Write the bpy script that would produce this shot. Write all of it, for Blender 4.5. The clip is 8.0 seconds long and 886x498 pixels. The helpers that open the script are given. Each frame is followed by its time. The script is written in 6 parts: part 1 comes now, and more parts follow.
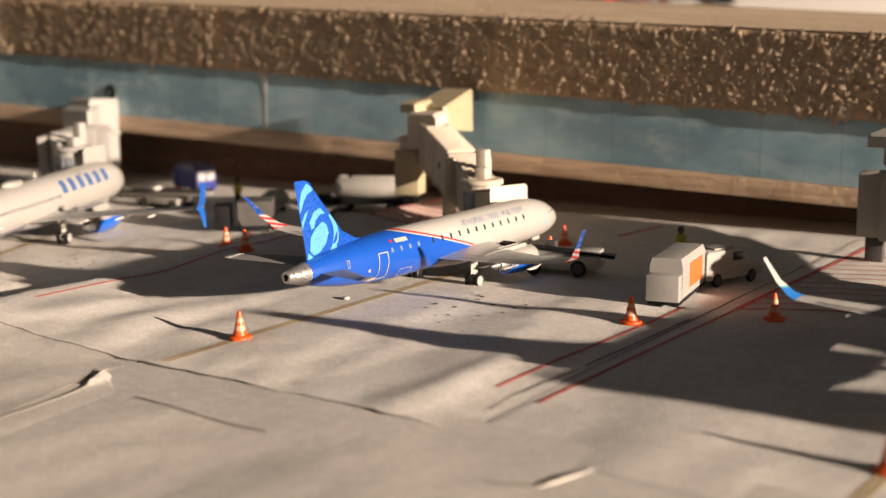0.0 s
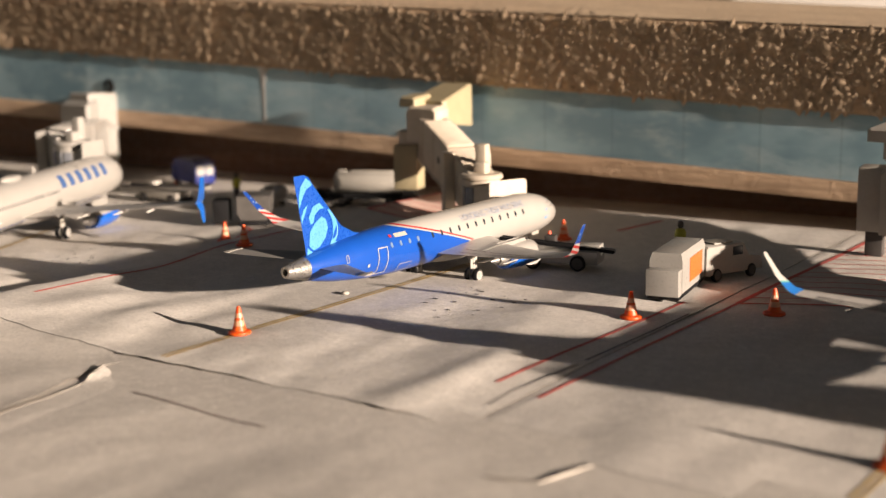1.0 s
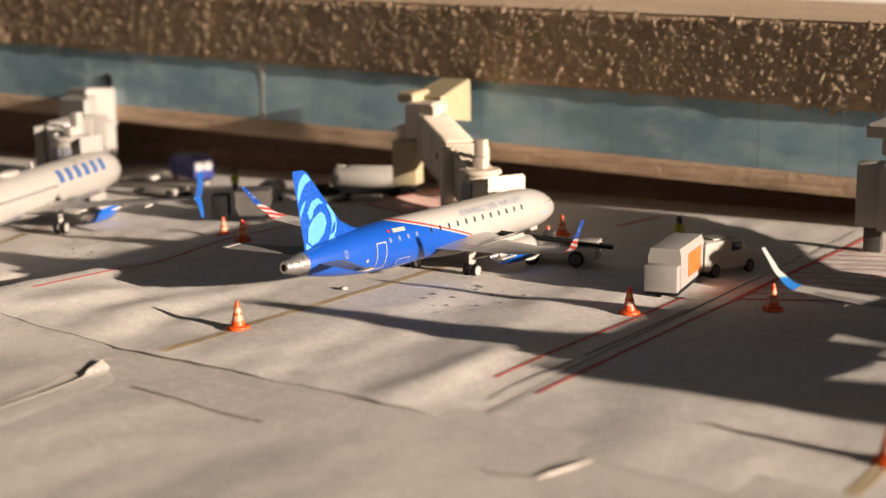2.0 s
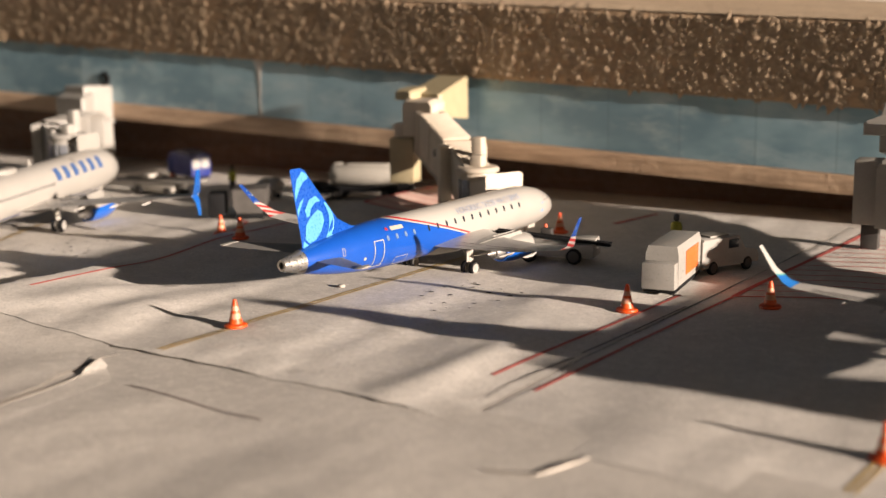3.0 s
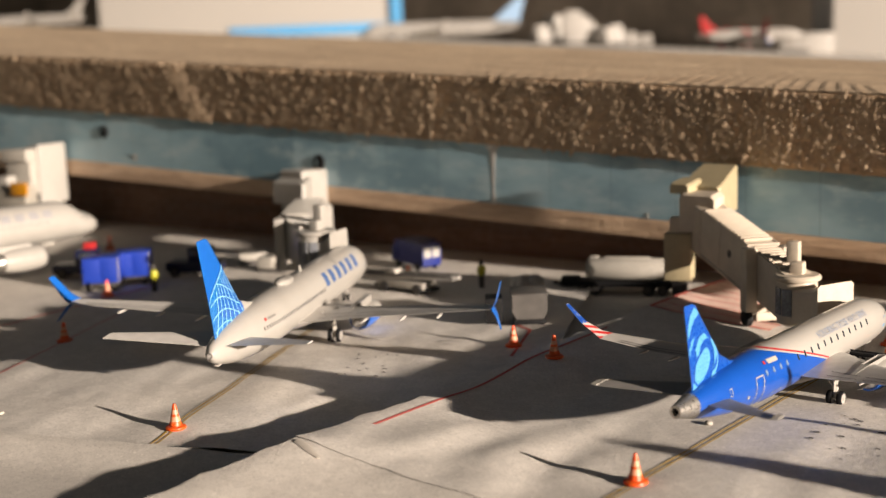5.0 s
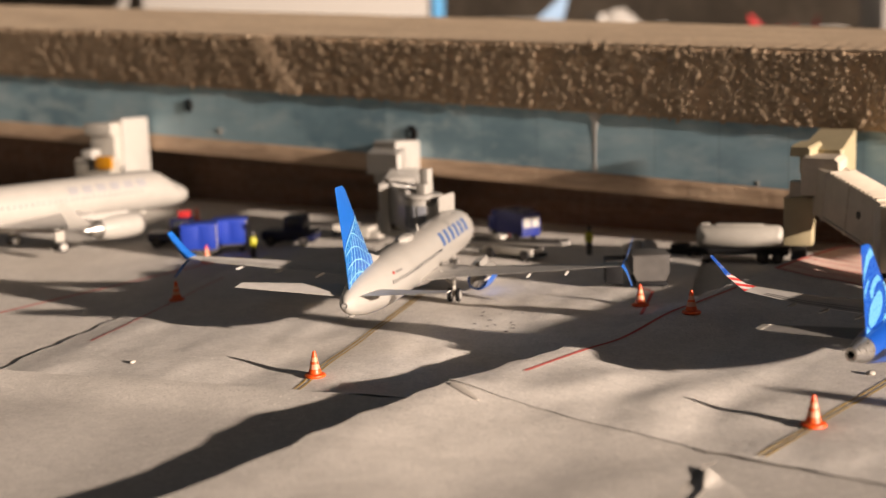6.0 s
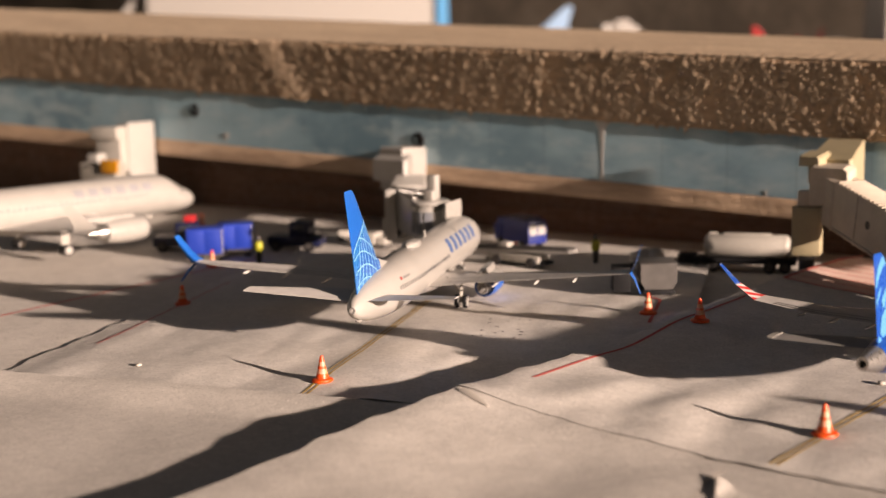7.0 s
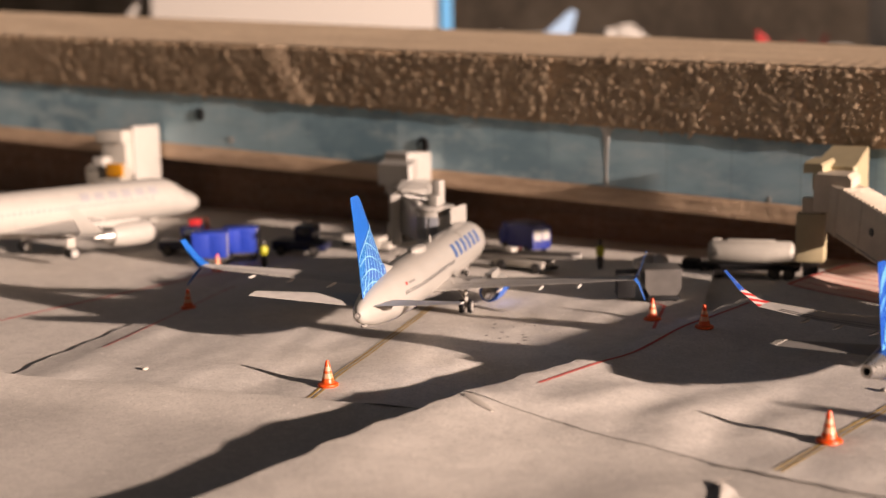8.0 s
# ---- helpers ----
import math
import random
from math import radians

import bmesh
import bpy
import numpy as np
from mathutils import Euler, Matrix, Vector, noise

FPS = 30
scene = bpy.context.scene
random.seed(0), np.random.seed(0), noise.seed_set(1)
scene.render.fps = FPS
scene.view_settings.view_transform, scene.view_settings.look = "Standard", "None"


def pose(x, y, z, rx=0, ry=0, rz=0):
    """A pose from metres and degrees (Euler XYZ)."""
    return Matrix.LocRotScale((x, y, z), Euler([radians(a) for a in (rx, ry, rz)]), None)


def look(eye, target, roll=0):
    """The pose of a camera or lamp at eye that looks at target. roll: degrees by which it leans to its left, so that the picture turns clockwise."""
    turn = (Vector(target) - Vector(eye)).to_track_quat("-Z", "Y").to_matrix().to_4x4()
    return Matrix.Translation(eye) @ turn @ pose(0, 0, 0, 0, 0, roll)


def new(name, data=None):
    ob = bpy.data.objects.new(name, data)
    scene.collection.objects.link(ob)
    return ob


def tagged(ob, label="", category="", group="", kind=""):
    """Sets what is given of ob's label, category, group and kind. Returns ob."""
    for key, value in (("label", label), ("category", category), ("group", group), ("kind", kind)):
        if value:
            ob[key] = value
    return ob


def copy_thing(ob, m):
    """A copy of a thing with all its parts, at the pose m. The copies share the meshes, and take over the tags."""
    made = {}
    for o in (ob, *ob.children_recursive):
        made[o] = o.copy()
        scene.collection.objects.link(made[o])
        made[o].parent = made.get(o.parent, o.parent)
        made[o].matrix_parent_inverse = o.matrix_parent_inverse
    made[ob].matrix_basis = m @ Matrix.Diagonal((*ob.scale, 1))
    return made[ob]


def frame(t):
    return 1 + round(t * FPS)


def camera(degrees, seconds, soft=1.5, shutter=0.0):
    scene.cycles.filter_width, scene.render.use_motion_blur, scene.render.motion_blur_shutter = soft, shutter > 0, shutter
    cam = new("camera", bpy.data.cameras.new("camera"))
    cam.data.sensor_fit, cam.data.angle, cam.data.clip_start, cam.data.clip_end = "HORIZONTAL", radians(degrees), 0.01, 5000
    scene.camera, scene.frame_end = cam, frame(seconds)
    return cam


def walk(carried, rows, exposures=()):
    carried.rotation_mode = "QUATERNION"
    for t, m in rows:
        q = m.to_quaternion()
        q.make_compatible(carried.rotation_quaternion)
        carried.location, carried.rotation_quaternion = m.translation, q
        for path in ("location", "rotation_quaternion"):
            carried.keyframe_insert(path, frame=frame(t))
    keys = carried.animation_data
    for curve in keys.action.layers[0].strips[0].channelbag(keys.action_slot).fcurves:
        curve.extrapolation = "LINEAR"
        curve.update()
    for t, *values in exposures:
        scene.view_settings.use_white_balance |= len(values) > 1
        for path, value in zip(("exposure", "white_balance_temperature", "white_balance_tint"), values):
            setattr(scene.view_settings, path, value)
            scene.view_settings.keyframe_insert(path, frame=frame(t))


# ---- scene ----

# All plan numbers below are centimetres (a 1:400 table-top airport); CM turns them into metres.
CM = 0.01
cam = camera(38.5, 8.0, soft=1.4)
cam.data.dof.use_dof = True
cam.data.dof.focus_distance = 21.0 * CM
cam.data.dof.aperture_fstop = 25.0
PATH = [
    (0.0, 13.728, -12.576, 4.764, 38.090, -10.517, -1.027),
    (0.5, 13.716, -12.570, 4.774, 38.059, -10.664, -1.035),
    (1.0, 13.698, -12.559, 4.768, 38.035, -10.779, -1.043),
    (1.5, 13.693, -12.560, 4.756, 38.015, -10.866, -0.990),
    (3.0, 13.691, -12.564, 4.770, 37.843, -11.102, -1.002),
    (3.5, 13.652, -12.502, 4.753, 37.832, -11.003, -1.075),
    (4.0, 13.659, -12.525, 4.828, 38.086, -11.019, -1.352),
    (4.2, 13.646, -12.530, 4.886, 38.393, -10.890, -1.527),
    (4.3, 13.617, -12.579, 4.992, 38.510, -10.774, -1.644),
    (4.4, 13.366, -12.635, 5.150, 38.584, -10.612, -1.618),
    (4.5, 12.788, -12.778, 5.460, 38.834, -10.442, -1.753),
    (4.6, 11.797, -13.243, 5.860, 39.360, -10.213, -1.846),
    (4.7, 11.023, -13.559, 6.070, 39.856, -9.882, -1.871),
    (4.8, 10.270, -13.799, 6.208, 40.292, -9.547, -1.871),
    (4.9, 9.533, -13.910, 6.136, 40.675, -9.375, -1.955),
    (5.0, 8.876, -13.987, 6.047, 41.027, -9.353, -2.078),
    (5.2, 7.846, -14.083, 5.737, 41.672, -9.290, -2.245),
    (6.3, 7.236, -15.140, 5.084, 42.573, -9.049, -1.743),
    (6.5, 7.208, -15.108, 5.083, 42.537, -8.964, -1.588),
    (7.0, 7.130, -15.022, 5.040, 42.518, -8.704, -1.308),
    (7.5, 7.129, -15.035, 5.019, 42.570, -8.479, -1.148),
    (8.0, 7.149, -15.110, 5.086, 42.643, -8.539, -1.094),
]


def ahead(yaw, pitch):
    y, p = radians(yaw), radians(pitch)
    return Vector((-math.sin(y) * math.cos(p), math.cos(y) * math.cos(p), math.sin(p)))


walk(cam, [(t, look(Vector((x, y, z)) * CM, Vector((x, y, z)) * CM + ahead(yaw, pitch), roll))
           for t, x, y, z, yaw, pitch, roll in PATH],
     exposures=((0.0, 1.31, 7300, 17), (4.0, 1.32, 7000, 15), (5.0, 1.20, 7000, 14), (6.5, 1.22, 7350, 22), (8.0, 1.23, 7500, 27)))

# ---- light: a low warm sun along the beam, and the sky ----
SUN_UP, SUN_SIDE = 10.3, 0.6
sun = new("sun", bpy.data.lights.new("sun", "SUN"))
sun.data.energy, sun.data.angle, sun.data.color = 4.85, radians(1.0), (1.0, 0.90, 0.79)
s_up, s_az = radians(SUN_UP), radians(SUN_SIDE)
to_sun = Vector((math.cos(s_up) * math.cos(s_az), math.cos(s_up) * math.sin(s_az), math.sin(s_up)))
sun.matrix_world = look(to_sun * 2.0, (0, 0, 0))
world = bpy.data.worlds.new("sky")
scene.world = world
world.use_nodes = True
sky = world.node_tree.nodes.new("ShaderNodeTexSky")
sky.sky_type, sky.sun_disc, sky.sun_elevation, sky.sun_rotation = "NISHITA", False, s_up, radians(90) - s_az
haze = world.node_tree.nodes.new("ShaderNodeMix")
haze.data_type, haze.blend_type = "RGBA", "MULTIPLY"
haze.inputs[0].default_value, haze.inputs[7].default_value = 1.0, (1.0, 0.77, 0.60, 1.0)
world.node_tree.links.new(sky.outputs[0], haze.inputs[6])
world.node_tree.links.new(haze.outputs[2], world.node_tree.nodes["Background"].inputs[0])
world.node_tree.nodes["Background"].inputs[1].default_value = 0.0185


# ---- node shorthand ----
class V:
    """A value socket with arithmetic."""

    def __init__(self, tree, sock):
        self.t, self.s = tree, sock

    def op(self, kind, b=None, c=None):
        n = self.t.nodes.new("ShaderNodeMath")
        n.operation = kind
        for k, v in enumerate((self, b, c)):
            if isinstance(v, V):
                self.t.links.new(v.s, n.inputs[k])
            elif v is not None:
                n.inputs[k].default_value = v
        return V(self.t, n.outputs[0])

    def __add__(self, b): return self.op("ADD", b)
    def __sub__(self, b): return self.op("SUBTRACT", b)
    def __mul__(self, b): return self.op("MULTIPLY", b)
    def __gt__(self, b): return self.op("GREATER_THAN", b)
    def __lt__(self, b): return self.op("LESS_THAN", b)


class Mat:
    """A Principled material under construction."""

    def __init__(self, name, rough=0.5, metal=0.0, coat=0.0, spec=0.5):
        self.m = bpy.data.materials.new(name)
        self.m.use_nodes = True
        self.t = self.m.node_tree
        self.b = self.t.nodes["Principled BSDF"]
        self.b.inputs["Roughness"].default_value = rough
        self.b.inputs["Metallic"].default_value = metal
        self.b.inputs["Coat Weight"].default_value = coat
        self.b.inputs["Coat Roughness"].default_value = 0.12
        self.b.inputs["Specular IOR Level"].default_value = spec
        self.co = self.t.nodes.new("ShaderNodeTexCoord")

    def xyz(self):
        n = self.t.nodes.new("ShaderNodeSeparateXYZ")
        self.t.links.new(self.co.outputs["Object"], n.inputs[0])
        return [V(self.t, o) * 100.0 for o in n.outputs]

    def noise(self, scale, detail=4.0, rough=0.55, stretch=(1, 1, 1), seed=0.0):
        mp = self.t.nodes.new("ShaderNodeMapping")
        mp.inputs["Scale"].default_value = [100.0 * k for k in stretch]
        mp.inputs["Location"].default_value = (seed, seed * 1.7, seed * 0.3)
        self.t.links.new(self.co.outputs["Object"], mp.inputs[0])
        n = self.t.nodes.new("ShaderNodeTexNoise")
        n.inputs["Scale"].default_value, n.inputs["Detail"].default_value, n.inputs["Roughness"].default_value = scale, detail, rough
        self.t.links.new(mp.outputs[0], n.inputs["Vector"])
        return V(self.t, n.outputs[0])

    def ramp(self, v, lo, hi, a=0.0, b=1.0):
        n = self.t.nodes.new("ShaderNodeMapRange")
        n.interpolation_type = "SMOOTHSTEP"
        self.t.links.new(v.s, n.inputs[0])
        for k, x in enumerate((lo, hi, a, b)):
            n.inputs[k + 1].default_value = x
        return V(self.t, n.outputs[0])

    def mix(self, f, a, b, mode="MIX"):
        n = self.t.nodes.new("ShaderNodeMix")
        n.data_type, n.blend_type = "RGBA", mode
        for k, v in ((0, f), (6, a), (7, b)):
            if isinstance(v, V):
                self.t.links.new(v.s, n.inputs[k])
            elif isinstance(v, (tuple, list)):
                n.inputs[k].default_value = (*v[:3], 1.0)
            elif isinstance(v, (int, float)):
                n.inputs[k].default_value = v
            else:
                self.t.links.new(v, n.inputs[k])
        return n.outputs[2]

    def colour(self, c):
        if isinstance(c, (tuple, list)):
            self.b.inputs["Base Color"].default_value = (*c[:3], 1.0)
        else:
            self.t.links.new(c, self.b.inputs["Base Color"])
        return self

    def bump(self, v, strength, distance=0.02):
        n = self.t.nodes.new("ShaderNodeBump")
        n.inputs["Strength"].default_value, n.inputs["Distance"].default_value = strength, distance * CM
        self.t.links.new(v.s, n.inputs["Height"])
        self.t.links.new(n.outputs[0], self.b.inputs["Normal"])
        return self

    def roughness(self, v):
        self.t.links.new(v.s, self.b.inputs["Roughness"])
        return self


def paint(name, c, rough=0.4, metal=0.0, coat=0.0, vary=0.12, grain=0.03, scale=3.0):
    """A painted or moulded surface with faint wear at two scales and fine relief."""
    k = Mat(name, rough, metal, coat)
    big, fine = k.noise(scale, 3), k.noise(scale * 9, 4, seed=4.0)
    dark = tuple(x * (1 - 2 * vary) for x in c)
    f = k.ramp(big * 0.6 + fine * 0.4, 0.35, 0.68)
    k.colour(k.mix(f, dark, c))
    k.roughness(k.ramp(fine, 0.3, 0.7, max(rough - 0.08, 0.02), rough + 0.10))
    return k.bump(fine, grain * 10, 0.006).m


WHITE = paint("white_enamel", (0.31, 0.296, 0.272), 0.34, coat=0.25, vary=0.04)
FARPALE = paint("pale_blue_fin_enamel", (0.26, 0.40, 0.58), 0.4, vary=0.05)
BEIGE = paint("beige_plastic", (0.50, 0.43, 0.345), 0.5, vary=0.08)
DRIP = paint("dried_glue", (0.50, 0.50, 0.48), 0.35, vary=0.1)
FARWHITE = paint("bright_white_plastic", (0.31, 0.295, 0.275), 0.5, vary=0.05)
WINGWHITE = paint("pale_wing_enamel", (0.56, 0.535, 0.50), 0.5, vary=0.08, scale=5)
BOXGREY = paint("container_grey", (0.085, 0.078, 0.072), 0.5, vary=0.12)
TUGDARK = paint("near_black_navy_plastic", (0.004, 0.007, 0.035), 0.4, vary=0.1)
PLASTIC = paint("white_plastic", (0.34, 0.32, 0.285), 0.5, vary=0.06)
CREAM = paint("cream_plastic", (0.36, 0.305, 0.19), 0.5, vary=0.06)
BLUE = paint("royal_blue_enamel", (0.002, 0.062, 0.34), 0.3, coat=0.4, vary=0.05)
BLUE2 = paint("mid_blue_enamel", (0.003, 0.105, 0.44), 0.3, coat=0.4, vary=0.05)
GREYED = paint("greyed_plastic", (0.27, 0.25, 0.215), 0.5, vary=0.1)
FIELDBLUE = paint("lattice_field_blue", (0.006, 0.15, 0.46), 0.3, coat=0.4, vary=0.05)
ICEBLUE = paint("pale_ice_blue_enamel", (0.22, 0.50, 0.68), 0.35, coat=0.2, vary=0.05)
SKYBLUE = paint("light_blue_enamel", (0.075, 0.29, 0.54), 0.32, coat=0.3, vary=0.05)
ROYAL = paint("deep_royal_blue_plastic", (0.003, 0.014, 0.15), 0.4, vary=0.1)
NAVY = paint("dark_blue_plastic", (0.002, 0.006, 0.060), 0.4, vary=0.1)
CARTBLUE = paint("cart_blue_plastic", (0.008, 0.035, 0.30), 0.4, vary=0.08)
GREY = paint("grey_enamel", (0.20, 0.19, 0.18), 0.4, vary=0.08)
SILVER = paint("bare_metal", (0.50, 0.48, 0.45), 0.32, metal=0.85, vary=0.12)
BLACK = paint("black_rubber", (0.012, 0.012, 0.013), 0.6, vary=0.15)
BLACK.node_tree.nodes["Principled BSDF"].inputs["Specular IOR Level"].default_value = 0.15
DARK = paint("dark_grey_plastic", (0.05, 0.045, 0.042), 0.55, vary=0.12)
ORANGE = paint("orange_plastic", (0.66, 0.085, 0.010), 0.42, vary=0.08)
CONEWHITE = paint("cone_white_band", (0.60, 0.29, 0.18), 0.45, vary=0.06)
for soft_plastic in (ORANGE, CONEWHITE):
    shader = soft_plastic.node_tree.nodes["Principled BSDF"]
    shader.inputs["Subsurface Weight"].default_value, shader.inputs["Subsurface Scale"].default_value = 0.5, 0.0012
    shader.inputs["Subsurface Radius"].default_value = (1.0, 0.35, 0.15)
RED = paint("red_enamel", (0.36, 0.018, 0.02), 0.4, vary=0.06)
YELLOW = paint("safety_yellow_plastic", (0.34, 0.33, 0.02), 0.5, vary=0.06)
AMBER = paint("amber_plastic", (0.45, 0.19, 0.006), 0.4, vary=0.05)
GLASS = paint("dark_window_film", (0.03, 0.035, 0.045), 0.15, vary=0.1)
PANE = paint("grey_window_film", (0.16, 0.17, 0.19), 0.25, vary=0.1)
ORANGE2 = paint("orange_curtain_film", (0.60, 0.12, 0.025), 0.5, vary=0.06)
PALEBLUE = paint("pale_lettering_blue", (0.24, 0.275, 0.345), 0.4, vary=0.05)
PALEPANE = paint("pale_blue_window_film", (0.13, 0.19, 0.31), 0.3, vary=0.08)
FAINT = paint("faint_grey_film", (0.25, 0.25, 0.26), 0.35, vary=0.06)
LETTERBLUE = paint("lettering_blue", (0.045, 0.10, 0.24), 0.4, vary=0.05)


def tarmac(name, tone, seed):
    """Printed concrete on paper: speckle, long soft stains, a faint relief."""
    k = Mat(name, 0.85, spec=0.25)
    stain = k.noise(0.35, 5, 0.6, (1.0, 0.35, 1.0), seed)
    blot = k.noise(1.6, 5, 0.6, seed=seed + 3)
    speck = k.noise(22.0, 3, 0.7, seed=seed + 7)
    fine = k.noise(70.0, 2, 0.6, seed=seed + 9)
    base = k.mix(k.ramp(stain, 0.32, 0.68), tuple(x * 0.74 for x in tone), tone)
    base = k.mix(k.ramp(blot, 0.38, 0.66, 0.0, 0.7), base, tuple(x * 0.74 for x in tone))
    mottle = k.noise(5.5, 4, 0.65, seed=seed + 21)
    base = k.mix(k.ramp(mottle, 0.45, 0.62, 0.0, 0.35), base, tuple(min(1, x * 1.12) for x in tone))
    base = k.mix(k.ramp(speck, 0.50, 0.68, 0.0, 0.6), base, tuple(x * 0.45 for x in tone))
    base = k.mix(k.ramp(fine, 0.3, 0.7, 0.0, 0.35), base, tuple(min(1, x * 1.25) for x in tone))
    pale = k.noise(14.0, 2, 0.5, seed=seed + 15)
    base = k.mix(k.ramp(pale, 0.66, 0.72, 0.0, 0.6), base, tuple(min(1, x * 1.3) for x in tone))
    k.colour(base)
    return k.bump(fine * 0.35 + speck * 0.65 + blot * 0.5, 0.9, 0.014).m


TARMAC = tarmac("printed_concrete_paper", (0.66, 0.62, 0.57), 0.0)
TARMAC2 = tarmac("printed_concrete_paper_b", (0.60, 0.56, 0.51), 11.0)
# Sheet rims coloured darker than the paper, to offset the low sun they face.
RIM = paint("cut_paper_edge_darkened", (0.15, 0.135, 0.12), 0.85, vary=0.1)
PAPER = paint("torn_paper_edge", (0.46, 0.42, 0.37), 0.8, vary=0.08)
LINE_RED = paint("printed_red_line", (0.64, 0.13, 0.11), 0.8, vary=0.15, scale=12)
LINE_YELLOW = paint("printed_yellow_line", (0.56, 0.35, 0.035), 0.8, vary=0.15, scale=12)
CREASE = paint("red_brown_crease", (0.13, 0.06, 0.05), 0.8, vary=0.2, scale=12)
# One dark tone for the painted edge shade and the oil spots.
SHADE_SPOT_DARK = paint("edge_shade_and_spot_dark", (0.05, 0.045, 0.045), 0.8, vary=0.15, scale=12)
PINK = paint("printed_pink_ground", (0.74, 0.52, 0.44), 0.85, vary=0.10, scale=8)


def wood(name, c, c2, rough=0.7, lump=0.0):
    k = Mat(name, rough)
    grain = k.noise(0.9, 6, 0.65, (0.10, 1.0, 2.6))
    fibre = k.noise(7.0, 5, 0.7, (0.12, 1.0, 2.0), 5.0)
    pit = k.noise(4.5, 4, 0.6, seed=8.0)
    base = k.mix(k.ramp(grain, 0.3, 0.7), c2, c)
    base = k.mix(k.ramp(fibre, 0.35, 0.7, 0.0, 0.5), base, tuple(x * 0.55 for x in c2))
    k.colour(base)
    k.roughness(k.ramp(pit, 0.35, 0.65, rough - 0.25, rough + 0.15))
    return k.bump(fibre * 0.5 + pit * 0.8 + grain * 0.3, 0.6, 0.05 + lump).m


BEAM = wood("rough_sawn_brown_wood", (0.60, 0.42, 0.265), (0.40, 0.275, 0.175), 0.6, 0.04)
BEAMTOP = wood("worn_top_wood", (0.62, 0.48, 0.33), (0.42, 0.31, 0.21), 0.65)
BOARD = wood("lower_brown_board", (0.64, 0.46, 0.315), (0.43, 0.295, 0.20), 0.6)
CHIP = paint("pale_wood_splinter", (0.46, 0.34, 0.23), 0.6, vary=0.2, scale=10)
# Wood behind the board's foot, with the recess's shade painted into its colour.
RECESS_SHADE = wood("shaded_under_board", (0.19, 0.098, 0.060), (0.10, 0.057, 0.037), 0.8)
BACKWALL = paint("brown_room_wall", (0.33, 0.285, 0.24), 0.85, vary=0.25, scale=0.05)


def strip_material():
    """The blue-grey printed terminal front: hazy panels, painted pale reflections and soft upright seams."""
    k = Mat("blue_grey_printed_strip", 0.35, spec=0.5)
    x, y, z = k.xyz()
    haze, cloud = k.noise(0.22, 4, 0.6, (1, 1, 2)), k.noise(1.3, 5, 0.6, (0.6, 1, 1.5), 3.0)
    base = k.mix(k.ramp(haze, 0.35, 0.65), (0.12, 0.225, 0.285), (0.26, 0.41, 0.48))
    base = k.mix(k.ramp(cloud, 0.45, 0.72, 0.0, 0.55), base, (0.42, 0.52, 0.55))
    # Pale upright reflections painted into the colour, cell by cell.
    cell = ((x * 0.55).op("FLOOR") * 12.9898).op("SINE") * 437.58
    panel = k.ramp(cell.op("FRACT"), 0.45, 0.95, 0.0, 0.45)
    base = k.mix(panel * k.ramp(cloud, 0.35, 0.6), base, (0.36, 0.50, 0.56))
    seam = (x * 0.55).op("FRACT")
    base = k.mix((seam > 0.975) * 0.18, base, (0.03, 0.05, 0.06))
    k.colour(base)
    return k.bump(cloud, 0.2, 0.02).m


STRIP = strip_material()


# ---- mesh shorthand (all in centimetres) ----
def link(name, bm, mats, parent=None, label="", smooth=True):
    bmesh.ops.recalc_face_normals(bm, faces=bm.faces)
    bmesh.ops.transform(bm, matrix=Matrix.Scale(CM, 4), verts=bm.verts)
    me = bpy.data.meshes.new(name)
    bm.to_mesh(me)
    bm.free()
    for m in mats if isinstance(mats, (list, tuple)) else [mats]:
        me.materials.append(m)
    if smooth:
        me.shade_smooth()
        me.set_sharp_from_angle(angle=radians(38))
    ob = new(name, me)
    if parent is not None:
        ob.parent = parent
    if label:
        ob["label"] = label
    return ob


def part(name, bm, mats, parent, label="", smooth=True):
    return link(name, bm, mats, parent, label, smooth)


def thing(name, x, y, z=0.0, turn=0.0, label="", category="", group="", kind=""):
    ob = new(name)
    ob.empty_display_size = 0.005
    ob.matrix_basis = pose(x * CM, y * CM, z * CM, 0, 0, turn)
    return tagged(ob, label, category, group, kind)


def box(bm, x0, x1, y0, y1, z0, z1, bevel=0.02, mi=0, m=None):
    made = bmesh.ops.create_cube(bm, size=1.0)["verts"]
    bmesh.ops.transform(bm, verts=made, matrix=Matrix.Translation(((x0 + x1) / 2, (y0 + y1) / 2, (z0 + z1) / 2)) @ Matrix.Diagonal((x1 - x0, y1 - y0, z1 - z0, 1)))
    faces = {f for v in made for f in v.link_faces}
    for f in faces:
        f.material_index = mi
    if bevel:
        edges = list({e for v in made for e in v.link_edges})
        out = bmesh.ops.bevel(bm, geom=edges, offset=bevel, segments=2, profile=0.6, affect="EDGES")
        made = list({v for f in out["faces"] for v in f.verts} | {v for v in made if v.is_valid})
        for f in out["faces"]:
            f.material_index = mi
    if m is not None:
        bmesh.ops.transform(bm, verts=made, matrix=m)
    return made


def boxes(*rows, bevel=0.02):
    bm = bmesh.new()
    for r in rows:
        box(bm, *r, bevel=bevel)
    return bm


